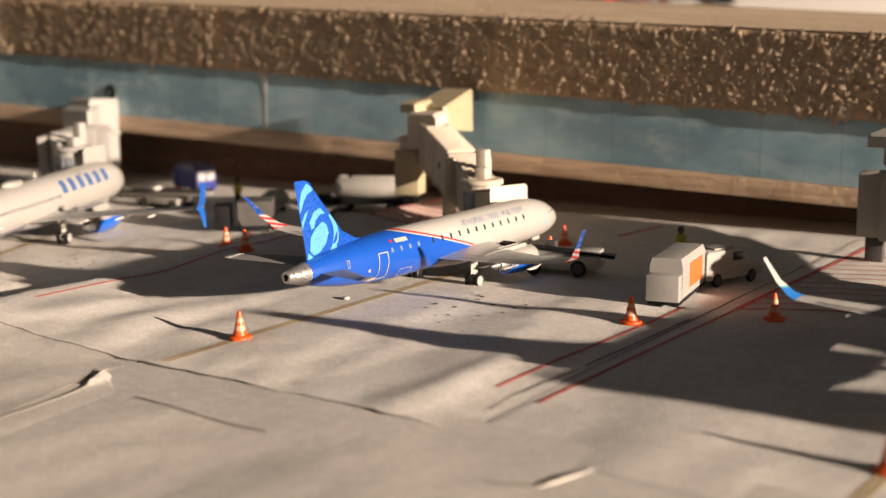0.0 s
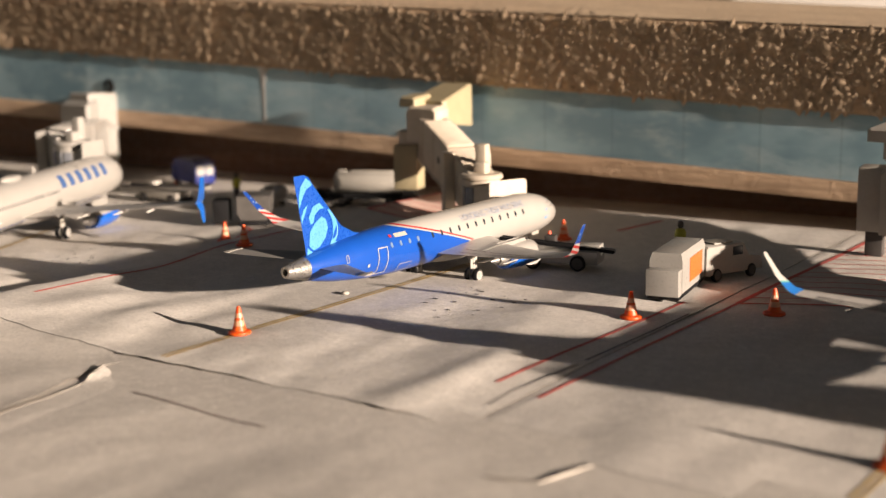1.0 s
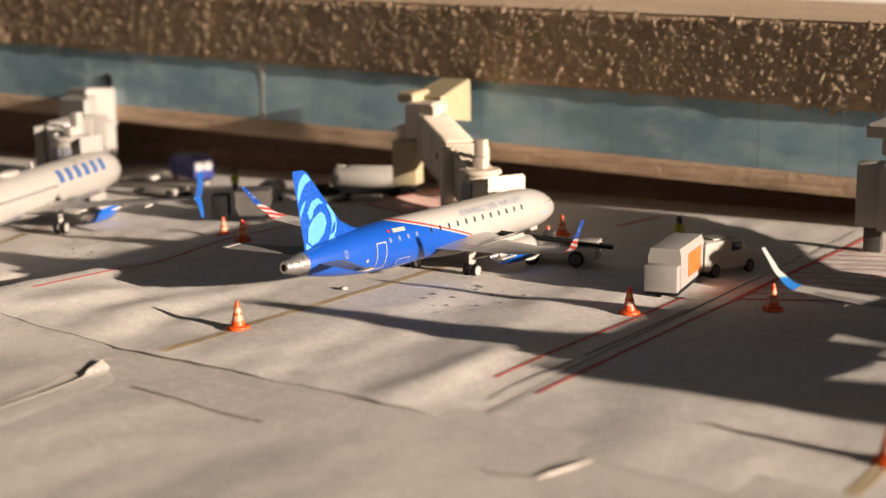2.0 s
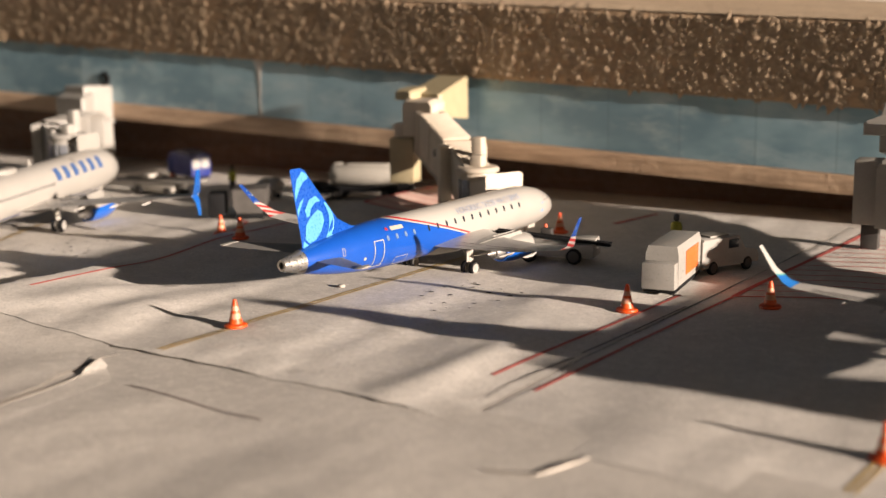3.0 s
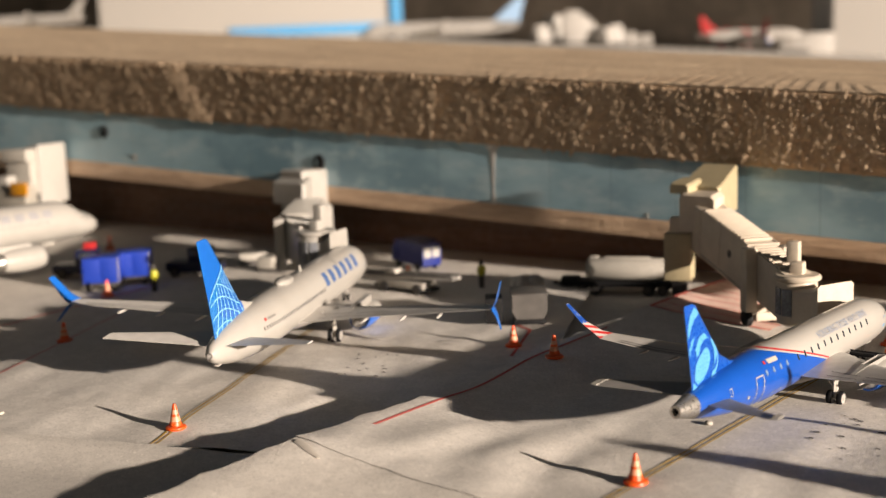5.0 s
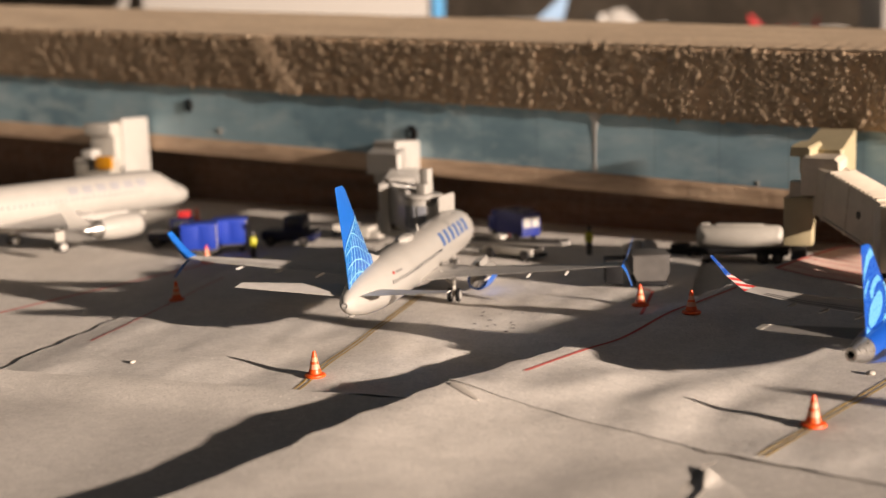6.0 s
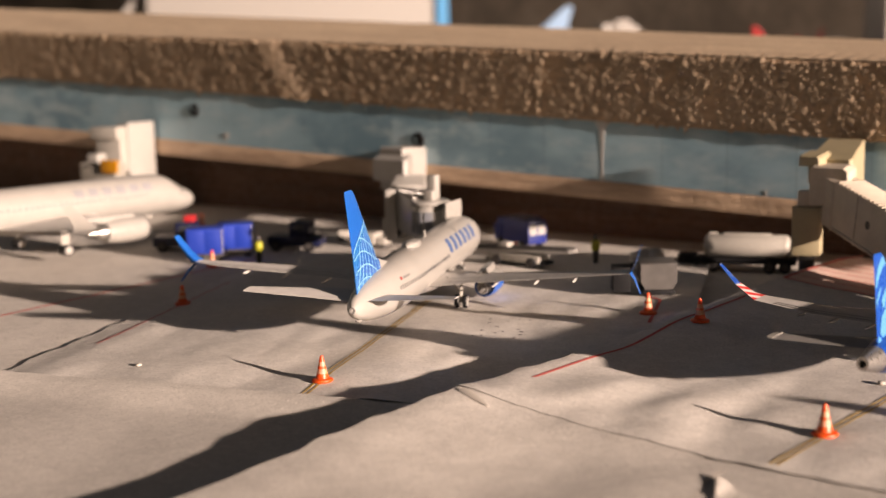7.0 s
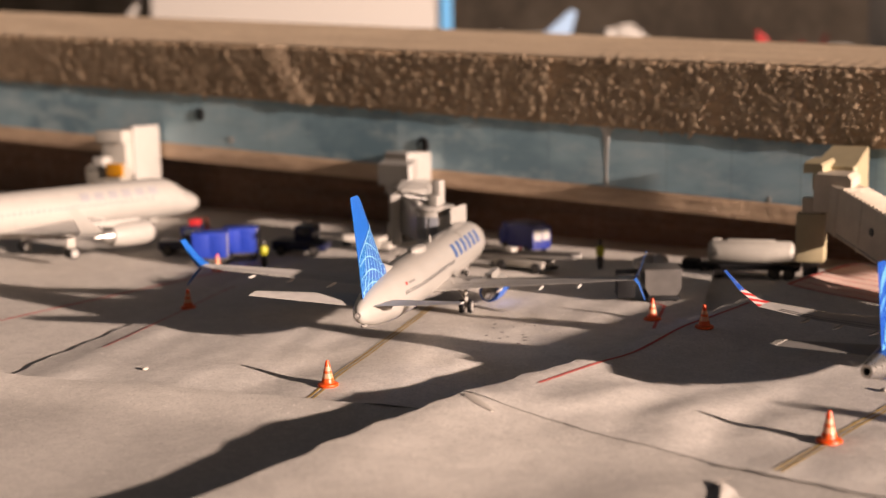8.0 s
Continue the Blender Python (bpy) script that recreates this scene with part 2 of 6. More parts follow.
def rings(bm, loops, cap=True, mi=0, closed=True):
    """Skin a list of equally long point loops."""
    vs = [[bm.verts.new(p) for p in loop] for loop in loops]
    n = len(vs[0])
    for a, b in zip(vs, vs[1:]):
        for i in range(n if closed else n - 1):
            j = (i + 1) % n
            f = bm.faces.new((a[i], a[j], b[j], b[i]))
            f.material_index = mi
    if cap:
        for loop in (vs[0], vs[-1]):
            f = bm.faces.new(loop)
            f.material_index = mi
    return vs


def tube(bm, a, b, r, n=12, mi=0, r2=None):
    a, b = Vector(a), Vector(b)
    q = (b - a).to_track_quat("Z", "Y")
    r2 = r if r2 is None else r2
    rings(bm, [[p + q @ Vector((k * math.cos(t), k * math.sin(t), 0)) for t in (2 * math.pi * i / n for i in range(n))] for p, k in ((a, r), (b, r2))], mi=mi)


def lathe(bm, profile, n=20, m=None, mi=0, cap=True):
    """profile: (radius, height) pairs round z."""
    loops = [[Vector((r * math.cos(t), r * math.sin(t), h)) for t in (2 * math.pi * i / n for i in range(n))] for r, h in profile]
    if m is not None:
        loops = [[m @ p for p in l] for l in loops]
    rings(bm, loops, cap=cap, mi=mi)


def smooth01(t):
    t = min(1.0, max(0.0, t))
    return t * t * (3 - 2 * t)


def curve_at(pts, x):
    """Piecewise smooth interpolation through (x, v...) rows."""
    for a, b in zip(pts, pts[1:]):
        if x <= b[0]:
            t = (x - a[0]) / (b[0] - a[0])
            return [p + (q - p) * t for p, q in zip(a[1:], b[1:])]
    return list(pts[-1][1:])


# ---- ground: one base sheet, with printed paper sheets lying on it ----
def wave(x, y, seed, size=1.0):
    return noise.noise(Vector((x / size + seed, y / size * 0.45, seed * 3.1)))


def bell(t, w):
    return math.exp(-(t / w) ** 2)


BASE_Z = -0.235


class Sheet:
    """A sheet of paper in its own frame (u right, v ahead), turned in the world."""

    def __init__(self, ox, oy, turn, u0, u1, v0, v1, height):
        self.o, self.a = Vector((ox, oy)), radians(turn)
        self.u0, self.u1, self.v0, self.v1, self.h = u0, u1, v0, v1, height

    def world(self, u, v):
        c, s = math.cos(self.a), math.sin(self.a)
        return self.o.x + c * u - s * v, self.o.y + s * u + c * v

    def local(self, x, y):
        c, s = math.cos(self.a), math.sin(self.a)
        dx, dy = x - self.o.x, y - self.o.y
        return c * dx + s * dy, -s * dx + c * dy

    def point(self, u, v, lift=0.0):
        x, y = self.world(u, v)
        return Vector((x, y, self.h(u, v) + lift))

    def covers(self, x, y):
        u, v = self.local(x, y)
        return self.u0 <= u <= self.u1 and self.v0 <= v <= self.v1


# soft folds in the middle sheet: start, end, half width, height
FOLDS = ((4.05, -1.9, 3.95, 1.7, 0.36, 0.022), (-3.35, -1.4, -3.30, 1.1, 0.40, 0.050), (-2.2, -1.0, -2.0, 1.0, 0.38, 0.030), (-0.95, -0.8, -0.7, 1.5, 0.45, 0.030), (3.1, 1.5, 2.95, 4.4, 0.40, 0.035), (2.2, -1.8, 2.4, 0.6, 0.6, 0.030))


def along_fold(u, v, f):
    u0, v0, u1, v1, w, a = f
    length = math.hypot(u1 - u0, v1 - v0)
    du, dv = (u1 - u0) / length, (v1 - v0) / length
    return -(u - u0) * dv + (v - v0) * du, (u - u0) * du + (v - v0) * dv, w, a, length


def h_stand(u, v):
    """Middle stand: the near left side of the sheet curls up, the rest ripples."""
    curl = 0.175 * bell(u + 4.95, 1.25) * smooth01((5.6 - v) / 5.5)
    curl += 0.085 * bell(u + 3.2, 1.8) * smooth01((4.5 - v) / 4) + 0.10 * bell(u + 4.9, 0.7) * bell(v + 1.8, 0.9)
    near = 0.008 * bell(v + 1.7, 0.6)
    far = 0.25 * bell(u + 4.9, 1.7) * smooth01((v - 2) / 3) * smooth01((14.5 - v) / 2.5)
    body = bell(u, 1.6) * smooth01(v / 2)
    ripple = (0.065 * wave(u, v, 2.0, 1.7) + 0.026 * wave(u, v, 5.0, 0.6)) * (1 - 0.8 * body) * smooth01((v + 2.2) / 1.2)
    folds = sum(a * bell(off, w) * smooth01(at / 0.8) * smooth01((length - at) / 0.8) for off, at, w, a, length in (along_fold(u, v, f) for f in FOLDS))
    own = 0.035 + curl + near + far + ripple + folds
    k = smooth01((u - 3.7) / 1.28)
    return own + (right_plain(*S_RIGHT.local(*S_MID.world(u, v))) + 0.010 - own) * k


def h_left(u, v):
    """Lies almost flat on the table along its far side."""
    own = -0.09 - 0.13 * smooth01((u - 1.3) / 2.5) * smooth01((4.5 - v) / 2.5) + 0.05 * smooth01((u - 1.0) / 2.6) * smooth01((v - 3.5) / 2.5) * smooth01((12.5 - v) / 2.5) - 0.05 * smooth01((1.5 - v) / 1.5) + 0.045 * wave(u, v, 9.0, 1.6) + 0.020 * wave(u, v, 4.0, 0.6) + 0.03 * bell(v + 0.1, 0.5)
    k = bell(u + 5.95, 0.95)
    return own + (BASE_Z + 0.040 + 0.012 * wave(v, 3.0, 2.0, 0.8) - own) * k


def right_plain(u, v):
    return 0.010 + (0.04 * wave(u, v, 13.0, 1.8) + 0.014 * wave(u, v, 6.0, 0.6)) * smooth01((v + 2.2) / 1.2)


def h_right(u, v):
    """The right-hand sheet dips where it slides under the middle one."""
    under = S_MID.local(*S_RIGHT.world(u, v))[0]
    return right_plain(u, v) - 0.05 * smooth01((5.09 - under) / 0.10)


def h_front(u, v):
    own = 0.0 + 0.05 * wave(u, v, 17.0, 2.2) + 0.016 * wave(u, v, 8.0, 0.7)
    k = smooth01((v + 3.2) / 1.4)
    return own + (0.016 - own) * k


def h_front_curl(u, v):
    own = 0.05 + 0.24 * (1 - 0.62 * smooth01((-3.2 - v) / 3.0)) * bell(u + 4.9, 1.5) + 0.06 * wave(u, v, 21.0, 2.0) + 0.010 * wave(u, v, 3.0, 0.7) + 0.03 * bell(u - 0.2, 0.35)
    k = smooth01((v + 3.0) / 1.2)
    return own + (h_stand(u, max(v, -1.62)) - 0.014 - own) * k


def h_near_left(u, v):
    return -0.02 + 0.05 * wave(u, v, 25.0, 2.0) + 0.02 * bell(v, 0.5) - 0.14 * smooth01((-v) / 1.2)


S_MID = Sheet(0.0, 0.0, 2.5, -4.85, 5.12, -1.62, 12.75, h_stand)
S_LEFT = Sheet(-7.35, -2.55, 28.0, -5.8, 5.6, 0.0, 13.8, h_left)
S_RIGHT = Sheet(10.0, 0.0, 1.0, -5.4, 6.5, -1.62, 12.9, h_right)
S_FRONT = Sheet(0.0, 0.0, 0.0, -3.6, 16.5, -13.0, -1.0, h_front)
S_CURL = Sheet(0.0, 0.0, 3.0, -4.85, -0.15, -13.0, -1.40, h_front_curl)
S_NEAR = Sheet(-7.35, -2.75, 21.0, -9.5, 2.6, -10.0, -0.05, h_near_left)
S_TABLE = Sheet(0.0, 0.0, 0.0, -175.0, 175.0, -175.0, 175.0, lambda u, v: BASE_Z)
STACK = [S_CURL, S_MID, S_FRONT, S_NEAR, S_RIGHT, S_LEFT]


def ground_z(x, y):
    for s in STACK:
        if s.covers(x, y):
            return s.h(*s.local(x, y))
    return BASE_Z


def paper(name, s, mat, step, label, edge=None, thick=0.007):
    """A sheet with an upper face, rim and under face; edge(u, v) nudges the rim."""
    nu, nv = max(2, round((s.u1 - s.u0) / step)), max(2, round((s.v1 - s.v0) / step))
    pts, faces = [], []
    for side in (0.0, -thick):
        for j in range(nv + 1):
            for i in range(nu + 1):
                u, v = s.u0 + (s.u1 - s.u0) * i / nu, s.v0 + (s.v1 - s.v0) * j / nv
                if edge:
                    u, v = edge(u, v)
                pts.append(s.point(u, v, side) * CM)
    w, n = nu + 1, (nu + 1) * (nv + 1)
    for j in range(nv):
        for i in range(nu):
            a = j * w + i
            faces.append((a, a + 1, a + w + 1, a + w))
            faces.append((n + a, n + a + w, n + a + w + 1, n + a + 1))
    rim = [i for i in range(w)] + [j * w + nu for j in range(1, nv + 1)] + [nv * w + i for i in range(nu - 1, -1, -1)] + [j * w for j in range(nv - 1, 0, -1)]
    top = len(faces)
    for a, b in zip(rim, rim[1:] + rim[:1]):
        faces.append((b, a, n + a, n + b))
    me = bpy.data.meshes.new(name)
    me.from_pydata([tuple(p) for p in pts], [], faces)
    me.materials.append(mat)
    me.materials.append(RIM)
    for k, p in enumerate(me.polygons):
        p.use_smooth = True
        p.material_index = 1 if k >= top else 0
    me.update()
    me.set_sharp_from_angle(angle=radians(40))
    return tagged(new(name, me), label, "paper sheet", kind="structure")


def ragged(amount, seed, sides):
    """Rim wander for cut or torn sides: a function for paper()."""
    def move(u, v):
        for axis, at, size in sides:
            if axis == "u":
                u += amount * size * wave(v * 2.2, seed, seed, 0.9) * bell(u - at, 0.5)
            else:
                v += amount * size * wave(u * 2.2, seed, seed + 5, 0.9) * bell(v - at, 0.5)
        return u, v
    return move


base = bmesh.new()
bmesh.ops.create_grid(base, x_segments=60, y_segments=60, size=175)
bmesh.ops.translate(base, verts=base.verts, vec=(0, 0, BASE_Z))
table = tagged(link("ground", base, TARMAC2), "grey printed concrete sheet under the whole layout", "ground", kind="structure")

sheet_mid = paper("pavement", S_MID, TARMAC, 0.11, "grey concrete-print paper sheet, curled up along one side", ragged(0.12, 3.0, [("u", -4.85, 1.0), ("v", -1.62, 0.5)]))
sheet_left = paper("pavement", S_LEFT, TARMAC, 0.13, "grey concrete-print paper sheet of the neighbouring stand", ragged(0.10, 6.0, [("u", -5.8, 1), ("v", 0.0, 0.6)]))
sheet_right = paper("pavement", S_RIGHT, TARMAC, 0.15, "grey concrete-print paper sheet with red hatching", None)
sheet_front = paper("pavement", S_FRONT, TARMAC2, 0.16, "plain grey concrete-print paper sheet of the taxi lane", None)
def tear(u, v):
    """The torn corner of the curled front sheet."""
    if u > -1.2:
        k = (u + 1.2) / 1.05
        u += k * (0.75 * smooth01((-2.0 - v) / 3.2) - 0.30 + 0.10 * wave(v * 3, 0, 2.0))
    if v > -2.6:
        v += (v + 2.6) / 0.75 * (0.10 * wave(u * 3, 1.0, 4.0) - 0.35 * bell(u + 0.1, 0.9))
    if u < -4.2:
        u += 0.10 * wave(v * 2.5, 1.0, 8.0)
    return u, v


paper("pavement", S_CURL, TARMAC2, 0.13, "plain grey paper sheet with a curled side and torn corner", tear)
# the edge of the next sheet laps over the tear and stands up at its corner
LAP = [(-0.25, -2.28), (0.05, -2.84), (0.20, -3.46), (0.30, -4.10), (0.43, -4.70), (0.57, -5.33), (0.62, -6.1), (0.66, -7.5), (0.76, -9.0)]
tongue, lip = [], []
for (xa, ya), (xb, yb), rise in zip(LAP, LAP[1:], (0.034, 0.012, 0.006, 0.004, 0.004, 0.004, 0.004, 0.004)):
    for i in range(8):
        f = i / 8
        x, y = xa + (xb - xa) * f, ya + (yb - ya) * f + 0.012 * wave(xa * 9 + f * 3, ya, 4.0)
        h = rise * (1 - (0.74 if xa == LAP[0][0] else 0.35) * f) + 0.005
        wide = 0.12 + 0.88 * f if xa == LAP[0][0] else 1.0
        rows = [(0.0, h), (0.06 * wide, h * 0.95), (0.16 * wide, h * 0.66), (0.30 * wide, h * 0.30), (0.46 * wide, 0.001), (0.60 * wide, -0.014)]
        over = [Vector((x + d, y + 0.35 * d, ground_z(x + d, y + 0.35 * d) + z)) for d, z in rows]
        tongue.append(over + [p - Vector((0, 0, 0.008)) for p in reversed(over)])
        lip.append([over[0] + Vector(q) for q in ((-0.012, 0, -0.008), (-0.010, 0, 0.006), (0.016, 0, 0.005), (0.016, 0, -0.006))])
bm = bmesh.new()
rings(bm, tongue)
part("lapping_edge", bm, TARMAC2, sheet_front, "lifted edge lapping over the next sheet")
bm = bmesh.new()
rings(bm, lip)
part("torn_lip", bm, PAPER, sheet_front, "pale torn lip of the sheet")
paper("pavement", S_NEAR, TARMAC2, 0.16, "plain grey paper sheet lapping over the stand", ragged(0.07, 12.0, [("v", -0.05, 1.0)]))


def marking(name, s, sheet, pts, width, mat, lift=0.010):
    """A printed line, or painted edge shade, along a polyline in the sheet's own frame."""
    bm = bmesh.new()
    for (u0, v0), (u1, v1) in zip(pts, pts[1:]):
        d = Vector((u1 - u0, v1 - v0))
        side = Vector((-d.y, d.x)).normalized() * width / 2
        n = max(1, round(d.length / 0.11))
        row = []
        for i in range(n + 1):
            p = Vector((u0, v0)) + d * i / n
            row.append([bm.verts.new(s.point(p.x + k * side.x, p.y + k * side.y, lift)) for k in (-1, 1)])
        for a, b in zip(row, row[1:]):
            bm.faces.new((a[0], a[1], b[1], b[0]))
    return part(name, bm, mat, sheet)


def hatch(s, sheet, u0, v0, u1, v1, slope=0.45):
    """A wedge of red hatching between an upright line and a slanting one."""
    n = 0
    v = v0
    while v < v1:
        end = min(u1, u0 + (v1 - v) / max(0.05, slope) * 0.9)
        if end > u0 + 0.1:
            marking("hatch_line", s, sheet, [(u0, v), (end, v + (end - u0) * slope)], 0.038 if n else 0.07, LINE_RED)
        v += 0.46
        n += 1
    marking("hatch_border", s, sheet, [(u0, v0), (u0, v1 + 0.6)], 0.10, LINE_RED)


for s, sheet in ((S_MID, sheet_mid), (S_LEFT, sheet_left), (S_RIGHT, sheet_right)):
    mid = 0.0 if s is not S_RIGHT else -0.38
    for off in (-0.045, 0.045):
        marking("yellow_line", s, sheet, [(mid + off, s.v0 + 0.12), (mid + off, 8.0)], 0.030, LINE_YELLOW)
marking("red_line", S_MID, sheet_mid, [(-4.42, -0.30), (-4.62, 7.0)], 0.060, LINE_RED)
marking("red_line", S_MID, sheet_mid, [(4.56, 0.0), (4.68, 5.4)], 0.058, LINE_RED)
# Shadow of the gap along the sheet's right edge, painted as dark strips.
marking("edge_shade", S_MID, sheet_mid, [(5.02, 1.5), (5.09, 4.7)], 0.028, SHADE_SPOT_DARK, 0.012)
marking("edge_shade", S_MID, sheet_mid, [(5.04, 1.26), (4.96, 0.50), (4.93, 0.05)], 0.030, SHADE_SPOT_DARK, 0.012)
marking("edge_shade", S_MID, sheet_mid, [(4.93, 0.05), (4.91, -0.27), (4.96, -0.80)], 0.018, SHADE_SPOT_DARK, 0.012)
marking("red_line", S_RIGHT, sheet_right, [(-4.68, 0.1), (-4.72, 6.1)], 0.058, LINE_RED)
marking("red_line", S_LEFT, sheet_left, [(-5.12, 2.9), (-5.36, 9.5)], 0.05, LINE_RED)
marking("red_line", S_TABLE, table, [(-17.2, -4.7), (-18.42, 2.16), (-19.2, 6.4)], 0.09, LINE_RED)
marking("red_line", S_LEFT, sheet_left, [(4.79, 5.84), (4.82, 8.03), (4.47, 8.49)], 0.07, LINE_RED)
bm = bmesh.new()
grid = [[bm.verts.new(S_MID.point(-4.72 + 2.6 * i / 20, 9.0 + 3.6 * j / 30, 0.006)) for i in range(21)] for j in range(31)]
for a, b in zip(grid, grid[1:]):
    for i in range(20):
        bm.faces.new((a[i], a[i + 1], b[i + 1], b[i]))
part("hatch_ground", bm, PINK, sheet_mid, "pink printed ground")
hatch(S_MID, sheet_mid, -4.75, 9.0, -2.1, 12.5, 0.04)
hatch(S_RIGHT, sheet_right, -4.72, 6.1, -1.2, 12.3)
marking("red_line", S_MID, sheet_mid, [(0.75, 10.6), (1.0, 12.2)], 0.12, LINE_RED)


marking("crease_line", S_FRONT, sheet_front, [(0.93, -2.73), (1.96, -2.73), (2.68, -2.74), (3.31, -2.70)], 0.024, CREASE)


def blots(s, sheet, rows):
    """Small dark printed spots."""
    for u, v, r in rows:
        bm = bmesh.new()
        rim = [bm.verts.new(s.point(u + r * math.cos(t) * (1 + 0.3 * wave(t * 2, u, v)), v + 0.7 * r * math.sin(t), 0.012)) for t in (i * math.pi / 5 for i in range(10))]
        bm.faces.new(rim)
        part("oil_spot", bm, SHADE_SPOT_DARK, sheet)


rnd = random.Random(5)
blots(S_MID, sheet_mid, [(1.7 + rnd.uniform(-0.55, 0.75), 3.3 + rnd.uniform(-0.9, 1.1), rnd.uniform(0.02, 0.06)) for _ in range(22)])
blots(S_LEFT, sheet_left, [(2.1 + rnd.uniform(-0.4, 0.5), 5.0 + rnd.uniform(-0.7, 0.8), rnd.uniform(0.02, 0.05)) for _ in range(16)])


def crumb(x, y, r, mat, name, label):
    bm = bmesh.new()
    bmesh.ops.create_icosphere(bm, subdivisions=2, radius=r)
    for v in bm.verts:
        v.co *= 1 + 0.35 * wave(v.co.x / r, v.co.y / r, x)
        v.co.z *= 0.45
    ob = link(name, bm, mat)
    ob.matrix_basis = pose(x * CM, y * CM, (ground_z(x, y) + 0.3 * r) * CM)
    return tagged(ob, label, "crumb")


def flap(name, rows, label):
    """A torn tongue of paper: rows of (x, y, half width, lift)."""
    bm = bmesh.new()
    loops = []
    for x, y, w, z in rows:
        g = ground_z(x, y)
        loops.append([Vector((x - w * .5, y - w, g + .012)), Vector((x, y, g + z)), Vector((x + w * .5, y + w, g + .012)), Vector((x, y, g + z - .02 if z > .04 else g + .006))])
    rings(bm, loops)
    return tagged(link(name, bm, PAPER), label, "paper scrap")


flap("paper_scrap", [(6.35, -2.52, .02, .012), (6.65, -2.46, .07, .02), (6.95, -2.32, .08, .032), (7.06, -2.0, .05, .04), (7.12, -1.66, .02, .02)], "torn curl of white paper lifting off the sheet")
flap("paper_scrap", [(-4.95, -1.72, .03, .03), (-4.84, -1.80, .07, .038), (-4.55, -1.93, .07, .036), (-4.2, -2.06, .06, .032), (-3.92, -2.14, .02, .02)], "small white curl at the corner of the raised sheet")
crumb(-0.50, 2.90, 0.07, PAPER, "paper_crumb", "small white crumb of paper on the grey sheet")
crumb(-11.0, -3.0, 0.06, PAPER, "paper_crumb", "small pale crumb of paper on the grey sheet")

# ---- the terminal edge: a rough beam over a blue printed strip and a lower board ----
X0, X1 = -110.0, 40.0
SKEW = 0.0875


def face(x):
    """How far back the terminal edge stands at x: it runs slightly askew."""
    return SKEW * (x + 12.5)


def slab(name, top, low, y0, y1, mat, label, nx=270, nz=6, rough=0.0, seed=0.0, back_rise=None, kind="structure", category="beam"):
    """A long board whose upper and lower edges follow straight lines z = a + b x."""
    bm = bmesh.new()
    loops = []
    for i in range(nx + 1):
        x = X0 + (X1 - X0) * i / nx
        zt, zl = top[0] + top[1] * x, low[0] + low[1] * x
        zb = zt if back_rise is None else back_rise[0] + back_rise[1] * x
        loop = []
        for j in range(nz + 1):
            f = j / nz
            out = rough * (noise.noise(Vector((x * 0.9, f * 3.0, seed))) + 0.6 * noise.noise(Vector((x * 3.1, f * 7.0, seed + 4))))
            inset = 0.10 * rough * 10 * (bell(f - 1, 0.08) + bell(f, 0.05))
            loop.append(Vector((x, face(x) + y0 - out + inset, zl + (zt - zl) * f)))
        for j in range(1, 5):
            f = j / 4
            loop.append(Vector((x, face(x) + y0 + (y1 - y0) * f, zt + (zb - zt) * f + rough * 0.35 * noise.noise(Vector((x * 0.4, f * 9, seed + 8))))))
        loop.append(Vector((x, face(x) + y1, zl)))
        loops.append(loop)
    rings(bm, loops)
    return tagged(link(name, bm, mat), label, category, kind=kind)


BT, ST, SB, LB = (4.35, -0.0488), (2.543, -0.0504), (1.041, -0.0419), (0.590, -0.0385)
beam = slab("beam", BT, ST, 13.0, 22.0, [BEAM], "rough-sawn brown timber beam with pale splinters", nx=900, nz=14, rough=0.040, seed=2.0, back_rise=(4.591, -0.0604))
slab("wall_strip", (ST[0] - 0.01, ST[1]), (SB[0] + 0.01, SB[1]), 13.05, 21.0, [STRIP], "blue-grey printed terminal front strip with pale drips", nx=120, nz=3, category="wall strip")
slab("wall_board", (SB[0], SB[1]), LB, 13.02, 21.0, [BOARD], "brown wooden board under the blue strip", nx=400, nz=6, rough=0.02, seed=6.0, category="board")
slab("wall_recess", (LB[0] - 0.01, LB[1]), (-0.3, 0.0), 15.0, 21.0, [RECESS_SHADE], "back of the recess under the board, coloured dark as shade", nx=20, nz=2, category="recess")

# pale planed top of the beam, laid just over it
bm = bmesh.new()
loops = []
for i in range(181):
    x = X0 + (X1 - X0) * i / 180
    loops.append([Vector((x, face(x) + 13.10 + (21.9 - 13.10) * j / 10, BT[0] + BT[1] * x + (0.241 - 0.0116 * x) * j / 10 + 0.05 + 0.02 * noise.noise(Vector((x * 0.6, j * 0.5, 3))))) for j in range(11)])
rings(bm, loops, cap=False, closed=False)
part("top_face", bm, BEAMTOP, beam, "pale worn top of the beam")

